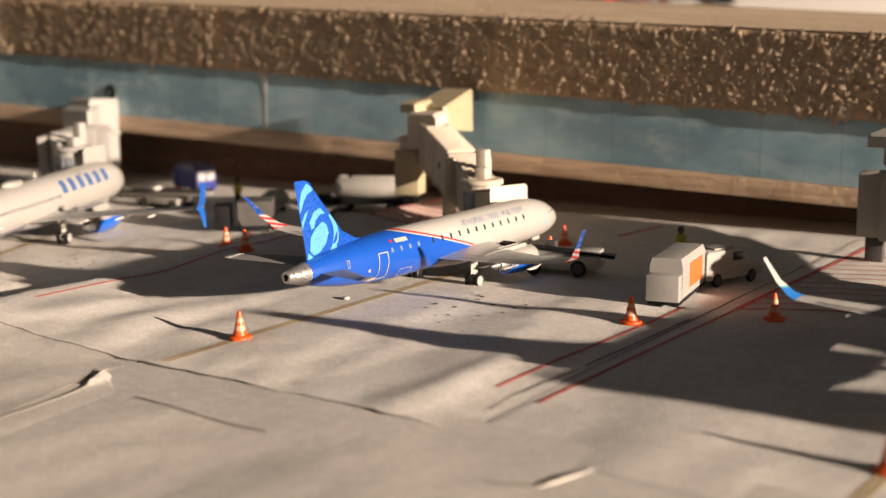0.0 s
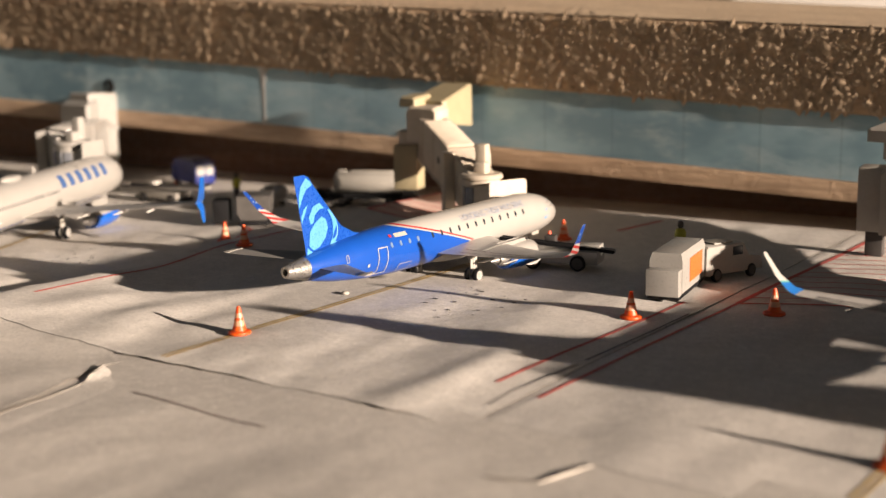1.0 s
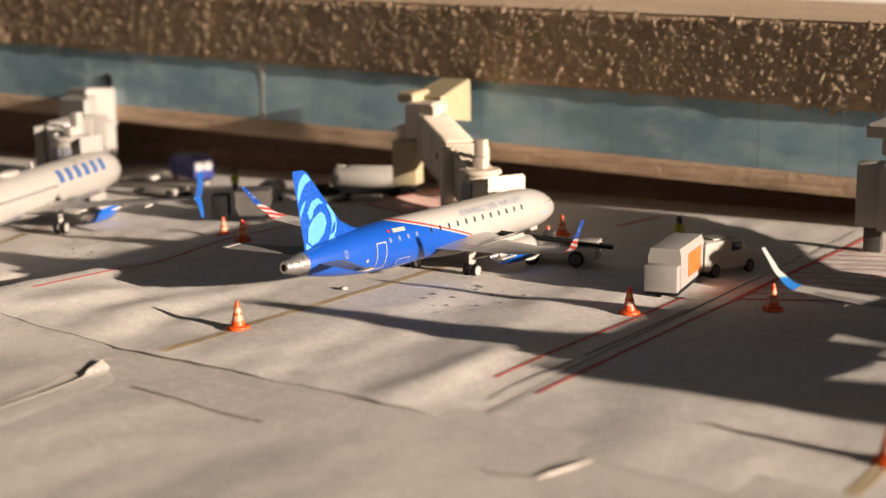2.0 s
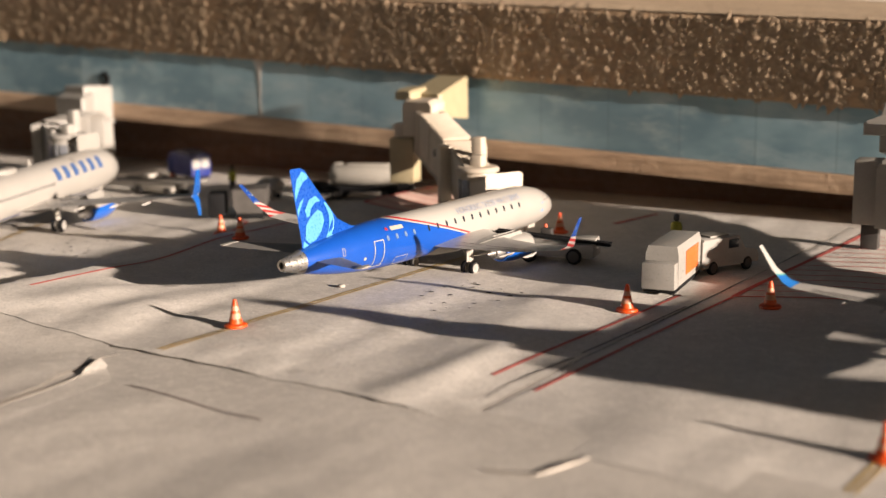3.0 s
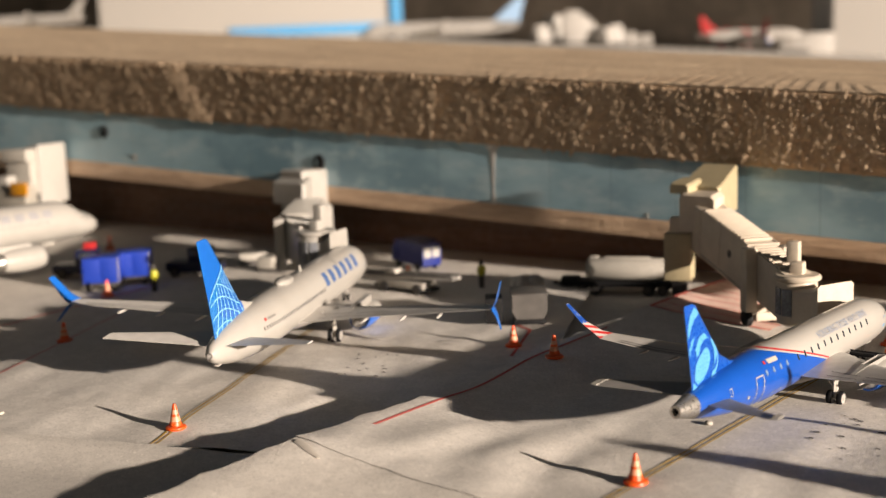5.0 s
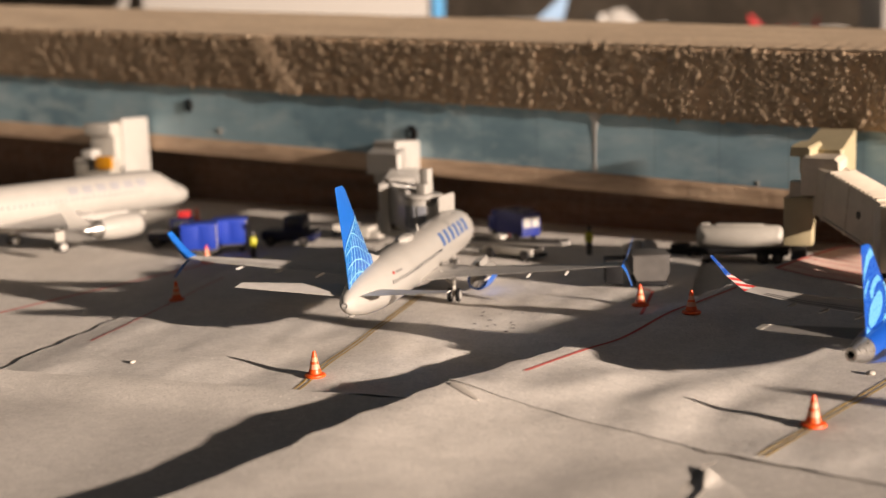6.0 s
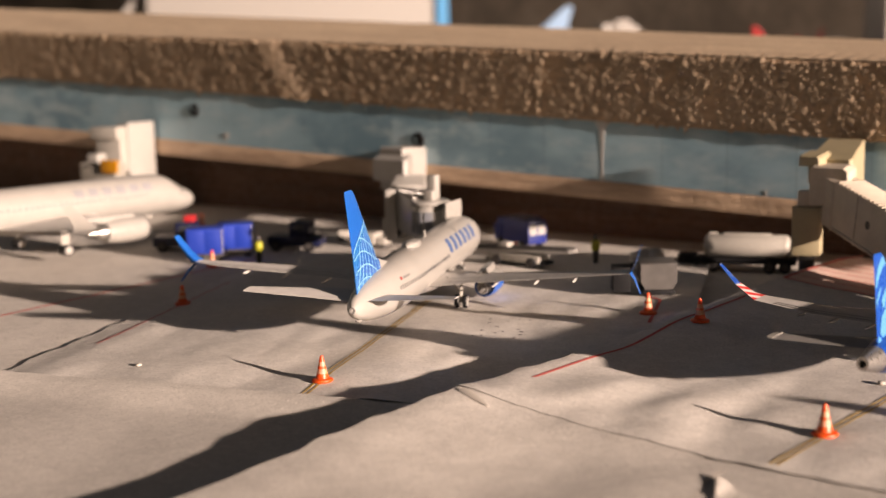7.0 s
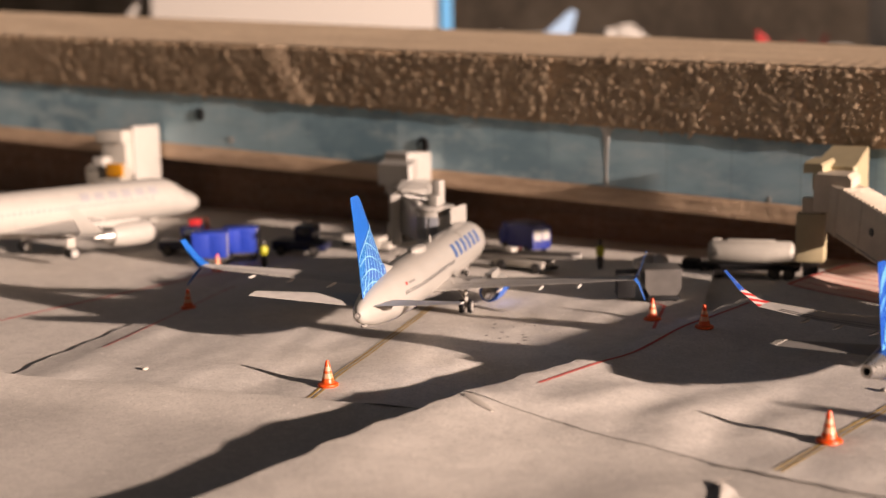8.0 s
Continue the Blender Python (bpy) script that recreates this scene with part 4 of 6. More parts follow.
def airliner(d, name, x, y, z, turn, label, hull_mat, fin_mat, tip_mat, engine_mat, wing_mat=None, pane=None, detail=True):
    wing_mat = wing_mat or WINGTOP
    hull = Hull(d["hull"])
    root = thing(name, x, y, z, turn, label, "model airplane", "parked model airliners")
    bm = bmesh.new()
    hull.mesh(bm, d["cone"], d["length"])
    body = part("fuselage", bm, hull_mat, root)
    if d["cone"]:
        bm = bmesh.new()
        ss = [d["cone"] * i / 6 for i in range(7)]
        loops = []
        for s in reversed(ss):
            zc, w, h = hull.at(s)
            loops.append([Vector((w * math.cos(t), s, zc + h * math.sin(t))) for t in (i * math.pi / 14 for i in range(28))])
        zc, w, h = hull.at(0)
        loops.append([Vector((w * .6 * math.cos(t), 0.0, zc + h * .6 * math.sin(t))) for t in (i * math.pi / 14 for i in range(28))])
        loops.append([Vector((w * .5 * math.cos(t), 0.10, zc + h * .5 * math.sin(t))) for t in (i * math.pi / 14 for i in range(28))])
        rings(bm, loops)
        cone = part("tail_cone", bm, SILVER, root, "bare metal tail cone")
        bm = bmesh.new()
        lathe(bm, [(w * .55, 0.0), (w * .45, 0.01)], 16, Matrix.Translation((0, 0.07, zc)) @ Matrix.Rotation(radians(90), 4, "X"))
        part("exhaust", bm, BLACK, cone, "dark exhaust opening")
    bm = bmesh.new()
    blade(bm, d["fin"], 1, True)
    fin = part("tail_fin", bm, fin_mat, root)
    # wing box fairing under the hull
    zc, w, h = hull.at(d["wing"][0][1] - 0.8)
    bm = bmesh.new()
    s1, s0 = d["wing"][0][1] + 0.35, d["wing"][0][2] - 0.25
    loops = []
    for i in range(13):
        f = i / 12
        k = math.sin(math.pi * f) ** 0.5 if 0 < f < 1 else 0.05
        loops.append([Vector((w * 1.04 * k * math.cos(t), s0 + (s1 - s0) * f, zc - h * 0.72 + h * 0.42 * k * math.sin(t))) for t in (2 * math.pi * j / 20 for j in range(20))])
    rings(bm, loops)
    part("belly_fairing", bm, GREY if hull_mat is BELLY else PLASTIC, root)
    for side in (1, -1):
        bm = bmesh.new()
        blade(bm, d["wing"], side)
        wing = part("wing", bm, wing_mat, root)
        bm = bmesh.new()
        blade(bm, d["tip"], side)
        part("winglet", bm, tip_mat, wing)
        if "low_tip" in d:
            bm = bmesh.new()
            blade(bm, d["low_tip"], side)
            part("lower_winglet", bm, tip_mat, wing)
        if detail:
            rows = d["wing"]
            # flap track fairings and panel lines
            for f in (0.30, 0.52, 0.72):
                a = rows[1][0] + (rows[-1][0] - rows[1][0]) * f
                le, te, zz, th, *_ = curve_at(rows, a)
                bm = bmesh.new()
                c = le - te
                rings(bm, [[Vector((side * a + r * math.cos(t), te + c * q, zz - .05 - dz + r * .8 * math.sin(t))) for t in (i * math.pi / 4 for i in range(8))]
                           for q, r, dz in ((-.16, .004, .02), (-.02, .028, .03), (.25, .035, .03), (.5, .006, .0))])
                part("flap_fairing", bm, wing_mat, wing)
            bm = bmesh.new()
            for q in (0.24, 0.10):
                for a0, a1 in ((rows[1][0] + .15, rows[2][0] - .05), (rows[2][0] + .05, rows[-1][0] - .3)):
                    pts = []
                    for i in range(13):
                        a = a0 + (a1 - a0) * i / 12
                        le, te, zz, th, *_ = curve_at(rows, a)
                        s = te + (le - te) * q
                        up = th * (0.36 * min(1.0, q / 0.4) + 0.02)
                        pts.append((Vector((side * a, s - .012, zz + up + .008)), Vector((side * a, s + .012, zz + up + .008))))
                    for p, r2 in zip(pts, pts[1:]):
                        bm.faces.new([bm.verts.new(v) for v in (p[0], p[1], r2[1], r2[0])])
            part("panel_line", bm, DARK, wing, smooth=False)
        bm = bmesh.new()
        blade(bm, d.get("tail_right", d["tail"]) if side > 0 else d["tail"], side)
        part("tailplane", bm, GREY if hull_mat is SWEEP else wing_mat, root)
        # engine
        ex, e0, e1, ez, er = d["engine"]
        m = Matrix.Translation((side * ex, e0, ez)) @ Matrix.Rotation(radians(-90), 4, "X")
        L = e1 - e0
        bm = bmesh.new()
        lathe(bm, [(er * .66, L * .16), (er * .80, L * .16), (er * .95, L * .38), (er, L * .62), (er * .97, L * .85), (er * .90, L * .94)], 28, m, cap=False)
        nac = part("engine", bm, engine_mat, root)
        bm = bmesh.new()
        lathe(bm, [(er * .90, L * .94), (er * .85, L * .99), (er * .78, L), (er * .72, L * .96), (er * .70, L * .80)], 28, m, cap=False)
        part("intake_lip", bm, SILVER, nac, "bare metal intake lip")
        bm = bmesh.new()
        lathe(bm, [(er * .70, L * .82), (er * .28, L * .80), (er * .10, L * .90), (.005, L * .93)], 28, m, cap=False)
        part("fan", bm, DARK, nac, "dark fan disc")
        bm = bmesh.new()
        lathe(bm, [(er * .66, L * .22), (er * .58, L * .12), (er * .42, 0.0), (er * .36, 0.0), (er * .30, L * .03), (er * .16, -L * .12), (.004, -L * .18)], 24, m, cap=False)
        part("exhaust_cone", bm, SILVER, nac, "bare metal exhaust cone")
        le, te, zz, th, *_ = curve_at(d["wing"], ex)
        bm = bmesh.new()
        rings(bm, [[Vector((side * ex + dx, s, q)) for dx, s, q in ((-k, a, zq), (k, a, zq), (k, b, zq), (-k, b, zq))] for zq, a, b, k in
                   ((ez + er * .7, e0 + L * .15, e1 - L * .2, .07), (max(zz, ez + er) + .05, le - .35, e1 - L * .25, .06), (zz + .04, le - .9, le + .1, .03))])
        part("pylon", bm, WHITE, nac)
        # main gear
        gx, gs, gr = d["gear"]
        le, te, zz, th, *_ = curve_at(d["wing"], gx)
        bm = bmesh.new()
        tube(bm, (side * gx, gs, gr), (side * gx, gs, zz), .035)
        tube(bm, (side * (gx - .14), gs, gr), (side * (gx + .14), gs, gr), .028)
        tube(bm, (side * gx, gs, gr + .14), (side * (gx - .3), gs + .1, zz), .02)
        box(bm, side * gx - .012, side * gx + .012, gs - .10, gs + .10, gr + .12, zz - .02, 0.005)
        leg = part("main_gear", bm, PLASTIC, root, "white main gear leg")
        wheel("wheel", leg, side * (gx - .085), gs, gr, .085)
        wheel("wheel", leg, side * (gx + .085), gs, gr, .085)
    ns = d["nose_gear"]
    zc, w, h = hull.at(ns)
    bm = bmesh.new()
    tube(bm, (0, ns, .09), (0, ns + .05, zc - h * .9), .03)
    tube(bm, (-.10, ns, .09), (.10, ns, .09), .022)
    box(bm, -.06, .06, ns + .05, ns + .30, zc - h - .06, zc - h * .9, .01)
    leg = part("nose_gear", bm, PLASTIC, root, "white nose gear leg")
    wheel("wheel", leg, -.06, ns, .09, .06)
    wheel("wheel", leg, .06, ns, .09, .06)
    wz, ws = d["windows"]
    me, me2 = window_mesh(.026 if len(ws) < 20 else .016, .055 if len(ws) < 20 else .042, pane or GLASS), window_mesh(.030, .048, PALEPANE)
    for side in (1, -1):
        for s in ws:
            p = hull.side(s, wz, side, 0.001)
            zc, w, h = hull.at(s)
            tilt = math.asin((wz - zc) / h)
            ob = new("window", me2 if s < d.get("pale_before", 0) else me)
            ob.parent = body
            ob.matrix_basis = Matrix.Translation(p * CM) @ (Matrix.Rotation(-tilt, 4, "Y") if side > 0 else Matrix.Rotation(tilt, 4, "Y") @ Matrix.Rotation(math.pi, 4, "Z"))
    # flight deck glass
    s = d["length"] - 0.42
    zc, w, h = hull.at(s)
    for side in (1, -1):
        decal("cockpit_window", hull, [[(s - .28, zc + h * .50), (s - .05, zc + h * .52), (s + .03, zc + h * .80), (s - .20, zc + h * .82)], [(s - .02, zc + h * .52), (s + .14, zc + h * .54), (s + .12, zc + h * .86), (s + .06, zc + h * .82)]], GLASS, body, side)
    return root, hull, body, fin


def fin_shape(name, d, polys, mat, fin, lift=0.006, label="", sides=(1, -1)):
    """Painted shapes on both faces of the fin, given as polygons in (s, z)."""
    rows = d["fin"]
    bm = bmesh.new()

    def half(s, z):
        le, te, x0, th = curve_at([(r[0], *r[1:]) for r in rows], z)
        q = max(0.0, min(1.0, (le - s) / max(0.05, le - te)))
        pts = airfoil(1.0, th)[:7]
        for a, b in zip(pts, pts[1:]):
            if q <= b[0]:
                return a[1] + (b[1] - a[1]) * (q - a[0]) / (b[0] - a[0]) + lift
        return pts[-1][1] + lift

    for side in sides:
        for poly in polys:
            bm.faces.new([bm.verts.new((side * half(s, z), s, z)) for s, z in poly])
    return part(name, bm, mat, fin, label, smooth=False)


def fin_edges(d, z):
    le, te, x0, th = curve_at([(r[0], *r[1:]) for r in d["fin"]], z)
    return te, le


def fin_map(d):
    """(f, g) to (s, z): f from trailing (0) to leading edge (1), g up the fin."""
    z0, z1 = 0.96, d["fin"][-1][0]

    def go(f, g):
        z = z0 + (z1 - z0) * g
        te, le = fin_edges(d, z)
        le = min(le, 1.50 - (z - 1.52) * 0.93) - 0.02
        return te + (le - te) * f, z
    return go


def band(go, path, width):
    """A ribbon of quads along a path of (f, g, relative width)."""
    out = []
    pts = [Vector((f, g)) for f, g, w in path]
    edges = []
    for i, p in enumerate(pts):
        d = (pts[min(i + 1, len(pts) - 1)] - pts[max(i - 1, 0)]).normalized()
        n = Vector((-d.y, d.x)) * width * path[i][2] / 2
        edges.append((p + n, p - n))
    for a, b in zip(edges, edges[1:]):
        out.append([go(*a[0]), go(*a[1]), go(*b[1]), go(*b[0])])
    return [[(s, z) for s, z in q] for q in out]


# ---- the blue-tailed jet on the middle stand ----
jet, hull, body, fin = airliner(SMALL, "model_airliner", 0.07, 0.93, 0.0, 1.8, "blue-tailed white model jet with flag winglets on the grey stand", SWEEP, BLUE, FLAG, NACELLE, pane=GLASS)
SF = dict(fin=SMALL["fin"])
EMBLEM = [
    [(.36, 1.92), (.40, 2.10), (.52, 2.22), (.62, 2.16), (.66, 2.10), (.52, 2.04), (.44, 1.92), (.40, 1.82), (.36, 1.76)],
    [(.40, 1.62), (.46, 1.74), (.54, 1.80), (.50, 1.70), (.44, 1.58), (.41, 1.50)],
    [(.56, 1.60), (.66, 1.76), (.80, 1.80), (.92, 1.70), (.80, 1.70), (.70, 1.62), (.66, 1.50), (.60, 1.48)],
    [(.56, 1.14), (.58, 1.36), (.68, 1.48), (.84, 1.58), (.94, 1.52), (.98, 1.38), (.92, 1.22), (.80, 1.10), (.66, 1.06)],
    [(.50, .98), (.52, 1.12), (.64, 1.03), (.95, 1.04), (1.12, 1.14), (1.2, 1.12), (1.05, 1.0), (.75, .96)],
]
for shape in EMBLEM:
    for k in (1, -1):
        fin_shape("tail_emblem", SF, [shape], SKYBLUE, fin, label="light blue plain shape", sides=(k,))
curve = []
for i in range(15):
    t = radians(-70 + 125 * i / 14)
    z = 1.34 + .40 * math.sin(t)
    curve.append((min(.80 + .42 * math.cos(t), fin_edges(SF, z)[1] - .03), z, .05 + .07 * math.sin(math.pi * i / 14)))
loop = [(s, z) for s, z, w in curve] + [(s - w, z) for s, z, w in reversed(curve)]
for k in (1, -1):
    fin_shape("tail_emblem", SF, [loop], SKYBLUE, fin, label="light blue plain curve", sides=(k,))
lettering("lettering", hull, "HONORING THOSE WHO SERVE", 4.25, 1.02, 0.140, PALEBLUE, body)
decal("registration_bar", hull, [[(2.34, 1.03), (2.66, 1.025), (2.66, 1.085), (2.34, 1.09)]], PLASTIC, body, label="small white plain bar")
decal("flag_mark", hull, [[(2.21, 1.045), (2.27, 1.043), (2.27, 1.085), (2.21, 1.088)]], RED, body, label="small red mark")
decal("door_outline", hull, outline(1.84, 2.08, .49, .93, .016), PLASTIC, body, label="white door outline")
decal("hatch_outline", hull, outline(2.40, 2.74, .44, .58, .010), PLASTIC, body, label="white hatch outline")
decal("hatch_outline", hull, outline(1.12, 1.18, .80, .92, .008), PLASTIC, body)
decal("light", hull, [[(1.62 + .03 * math.cos(t), .68 + .03 * math.sin(t)) for t in (i * math.pi / 4 for i in range(8))]], PLASTIC, body)
decal("nose_mark", hull, [[(6.98, .68), (7.08, .70), (7.12, .88), (7.04, .86)]], SKYBLUE, body)
for side in (1, -1):
    bm = bmesh.new()
    blade(bm, [(1.38, .54, .12, .975, .038), (1.48, .47, .15, .98, .02)] if side < 0 else [(1.32, .50, .14, .888, .034), (1.42, .43, .17, .893, .02)], side)
    part("tailplane_tip", bm, PLASTIC, jet, "white tailplane tip")

# ---- its white sister on the next stand ----
SISTER = dict(SMALL, hull=[(q, z - .07, w * .95, h * .90) for q, z, w, h in HULL_A],
              wing=[(.26, 5.30, 3.60, .45, .18), (.55, 5.05, 3.60, .46, .15), (1.25, 4.45, 3.62, .53, .10), (3.26, 3.50, 3.12, .80, .04)],
              tip=[(3.26, 3.50, 3.12, .80, .04), (3.36, 3.36, 3.08, .87, .035), (3.48, 3.10, 2.93, 1.10, .022), (3.63, 2.88, 2.78, 1.48, .012)])
airliner(SISTER, "model_airliner", 9.80, 1.12, 0.01, -2.0, "white model jet with blue and green banded winglets", WHITE, BLUE, BAND, BLUE2)[0].scale = (0.92, 0.92, 0.90)

# ---- one more, unseen on the stand beyond, added so that its fin shades the ground ----
airliner(LARGE, "model_airliner", 19.8, 1.00, 0.0, 0.0, "unseen long white model airliner, added to shade the ground", WHITE, WHITE, WHITE, WHITE, pane=PANE)[0].scale = (1.2, 1.4, 0.95)

# ---- the white twin-jet with the lattice tail ----
twin, hull, body, fin = airliner(MEDIUM, "model_airliner", -8.265, -0.553, -0.06, 29.5, "white model twin-jet with a blue lattice tail and split winglets", BELLY, LATTICE, BLUE2, NACELLE, wing_mat=WINGWHITE, pane=GLASS)
twin.matrix_basis = pose(-8.265 * CM, -0.553 * CM, -0.06 * CM, 0, 0.5, 29.5)
MF = dict(fin=MEDIUM["fin"])


def cell(f0, g0, f1, g1, f2, g2, f3, g3):
    go = fin_map(MF)
    return [go(f0, g0), go(f1, g1), go(f2, g2), go(f3, g3)]


go = fin_map(MF)
edge = [(i / 12, .40 + .30 * (i / 12) ** 0.7) for i in range(13)]
field = [[go(a[0], .02), go(b[0], .02), go(b[0], b[1]), go(a[0], a[1])] for a, b in zip(edge, edge[1:])]
fin_shape("lattice_field", MF, field, FIELDBLUE, fin, lift=0.005, label="mid-blue lattice field")
meridians = []
for k in range(7):
    f0 = .02 + .16 * k
    path = [(max(.02, min(.97, f0 + (.55 - .10 * k) * g * (1 - .3 * g))), .03 + .62 * g, 1.0) for g in (i / 12 for i in range(13)) if .03 + .62 * g < .39 + .30 * max(.02, min(.97, f0 + (.55 - .10 * k) * g * (1 - .3 * g))) ** .7]
    if len(path) > 2:
        meridians += band(go, path, .019)
for k in range(4):
    path = []
    for i in range(15):
        f = .02 + .95 * i / 14
        g = .10 + .13 * k + .10 * math.sin(math.pi * min(1, f * 1.1)) - .08 * f
        if g < .39 + .30 * f ** .7:
            path.append((f, g, 1.0))
    meridians += band(go, path, .011)
fin_shape("lattice_line", MF, meridians, ICEBLUE, fin, lift=0.009, label="pale blue lattice lines")
fin_shape("lattice_edge", MF, band(go, [(f, g, 1.0) for f, g in edge], .013), ICEBLUE, fin, lift=0.011, label="pale blue lattice edge")
bars = [[(5.66 + .46 * k, .96), (5.90 + .46 * k, .96), (5.90 + .46 * k, 1.23), (5.66 + .46 * k, 1.23)] for k in range(6)]
for (s0, z0), (s1, _), (_, z1), _ in bars:
    decal("title_bar", hull, [[(s0, z0 + (z1 - z0) * i / 3), (s1, z0 + (z1 - z0) * i / 3), (s1, z0 + (z1 - z0) * (i + 1) / 3), (s0, z0 + (z1 - z0) * (i + 1) / 3)] for i in range(3)], LETTERBLUE, body, label="plain blue title bar")
decal("registration_bar", hull, [[(2.05, 1.05), (2.4, 1.05), (2.4, 1.09), (2.05, 1.09)]], GREY, body)
decal("flag_mark", hull, [[(1.90, 1.05), (1.98, 1.05), (1.98, 1.10), (1.90, 1.10)]], RED, body)
bm = bmesh.new()
rings(bm, [[Vector((.17 * k * math.cos(t), 4.15 + .42 * k * math.sin(t), z)) for t in (i * math.pi / 10 for i in range(20))] for k, z in ((1.0, 1.30), (.97, 1.39), (.86, 1.43), (.5, 1.455), (.1, 1.46))])
part("antenna_dome", bm, WHITE, twin, "white antenna dome")
bm = bmesh.new()
blade(bm, [(1.34, 5.38, 5.22, 0, .02), (1.50, 5.28, 5.18, 0, .012)], 1, True)
part("antenna", bm, WHITE, twin, "white blade antenna")
bm = bmesh.new()
lathe(bm, [(.05, .0), (.06, .02), (.05, .035), (.03, .03), (.01, .02)], 18, Matrix.Translation((0, .03, .85)) @ Matrix.Rotation(radians(90), 4, "X"))
part("exhaust", bm, GREY, twin, "grey tail exhaust ring")
bm = bmesh.new()
rings(bm, [[Vector((w * math.cos(t), s, z + .5 * w * math.sin(t))) for t in (i * math.pi / 5 for i in range(10))] for s, z, w in ((.55, .63, .02), (.42, .60, .05), (.30, .60, .045), (.22, .64, .01))])
part("tail_skid", bm, WHITE, twin, "white tail skid")

# ---- the long white airliner ----
big, hull, body, fin = airliner(LARGE, "model_airliner", -23.6, -6.0, 0.0, 2.0, "long white model airliner at its boarding bridge", WHITE, WHITE, WHITE, WHITE, pane=PANE)
big.scale = (1.25, 1.25, 1.15)
for k in range(6):
    decal("title_bar", hull, [[(7.6 + .36 * k, z0), (7.84 + .36 * k, z0), (7.84 + .36 * k, z0 + .06), (7.6 + .36 * k, z0 + .06)] for z0 in (1.22, 1.28, 1.34)], FAINT, body, label="faint plain title bar")


# ---- boarding bridges ----
def along(bm, p, q, w, h, bevel=0.03, mi=0):
    """A box of width w and height h from p to q (its centre line)."""
    p, q = Vector(p), Vector(q)
    d = q - p
    yaw = math.atan2(-d.x, d.y)
    pitch = math.atan2(d.z, math.hypot(d.x, d.y))
    m = Matrix.Translation(p) @ Matrix.Rotation(yaw, 4, "Z") @ Matrix.Rotation(pitch, 4, "X")
    box(bm, -w / 2, w / 2, 0, d.length, -h / 2, h / 2, bevel, mi, m)
    return m, d.length


def bridge(rot, mid, cab, head, label, hut_mat, mat, hut, lip, collar, block, w=0.68, h=1.05, r=0.38):
    """rot, mid, cab: centres of the tunnel at its collar, at the telescope joint and of the cab; head: where the canopy ends.
    hut, lip, collar: rows of (y, left, right, low, high) from back to front; block: (x, y, low, high, turn)."""
    g = ground_z(mid[0], mid[1])
    root = thing("boarding_bridge", mid[0], mid[1], g, 0, label, "boarding bridge", "boarding bridges")
    o = Vector((mid[0], mid[1], g))
    R, M, C, H = (Vector(p) - o for p in (rot, mid, cab, head))

    def prism(rows, soft=.05):
        made = bmesh.new()
        rings(made, [[Vector((xa, y, lo)) - o, Vector((xb, y, lo)) - o, Vector((xb, y, hi - soft)) - o, Vector((xb - soft, y, hi)) - o, Vector((xa + soft, y, hi)) - o, Vector((xa, y, hi - soft)) - o]
                     for y, xa, xb, lo, hi in rows])
        return made

    part("rotunda", prism(hut, .03), hut_mat, root, "boxy rotunda")
    part("rotunda_lip", prism(lip), hut_mat, root, "rounded roof lip")
    part("collar", prism(collar, .09), mat, root, "rounded collar round the tunnel mouth")
    bx, by, b0, b1, bt = block
    blk = part("support_block", boxes((-.31, .31, -.27, .27, b0 - g, b1 - g), bevel=.045), hut_mat, root, "boxy support block")
    blk.matrix_basis = pose((bx - o.x) * CM, (by - o.y) * CM, 0, 0, 0, bt)
    foot_z = ground_z(bx, by) - g
    foot = part("block_foot", boxes((-.16, .16, -.14, .14, foot_z, b0 - g + .02), bevel=.02), DARK, blk, "dark foot under the block")
    neck = part("neck", boxes((-.20, .20, -.18, .18, b1 - g - .02, min(q[3] for q in collar) - g + .3), bevel=.03), mat, blk)
    # outer tunnel
    bm = bmesh.new()
    m, L = along(bm, R, M, w, h)
    tun = part("tunnel", bm, mat, root, "outer tunnel")
    bm = bmesh.new()
    n = int((L - .55) / .165)
    for i in range(n):
        q = .50 + i * .165
        box(bm, -w / 2 + .03, w / 2 - .03, q, q + .075, h / 2 - .01, h / 2 + .06, .010, 0, m)
    part("roof_ribs", bm, mat, tun)
    for k in (-1, 1):
        bm = bmesh.new()
        box(bm, k * (w / 2 - .018) - .02, k * (w / 2 - .018) + .02, .42, L - .02, h / 2 - .01, h / 2 + .02, .008, 0, m)
        part("roof_edge", bm, mat, tun)
    for q in (.42, L * .52, L - .05):
        bm = bmesh.new()
        box(bm, -w / 2 - .018, w / 2 + .018, q - .022, q + .022, -h / 2 - .015, h / 2 + .02, .006, 0, m)
        part("tunnel_band", bm, mat, tun)
    for k in (-1, 1):
        bm = bmesh.new()
        lathe(bm, [(.01, 0), (.085, 0), (.085, .012), (.01, .012)], 18, m @ Matrix.Translation((k * (w / 2 + .002), L * .70, .06)) @ Matrix.Rotation(radians(90 * k), 4, "Y"))
        part("round_mark", bm, DARK, tun, "small dark round mark")
        bm = bmesh.new()
        box(bm, k * (w / 2 + .006) - .010, k * (w / 2 + .006) + .010, .5, L - .1, -h / 2 + .05, -h / 2 + .09, .003, 0, m)
        part("side_rail", bm, GREYED, tun)
    # inner tunnel
    bm = bmesh.new()
    m2, L2 = along(bm, M - (M - C) * -.02, C, w * .84, h * .92)
    tun2 = part("inner_tunnel", bm, mat, root, "inner tunnel")
    bm = bmesh.new()
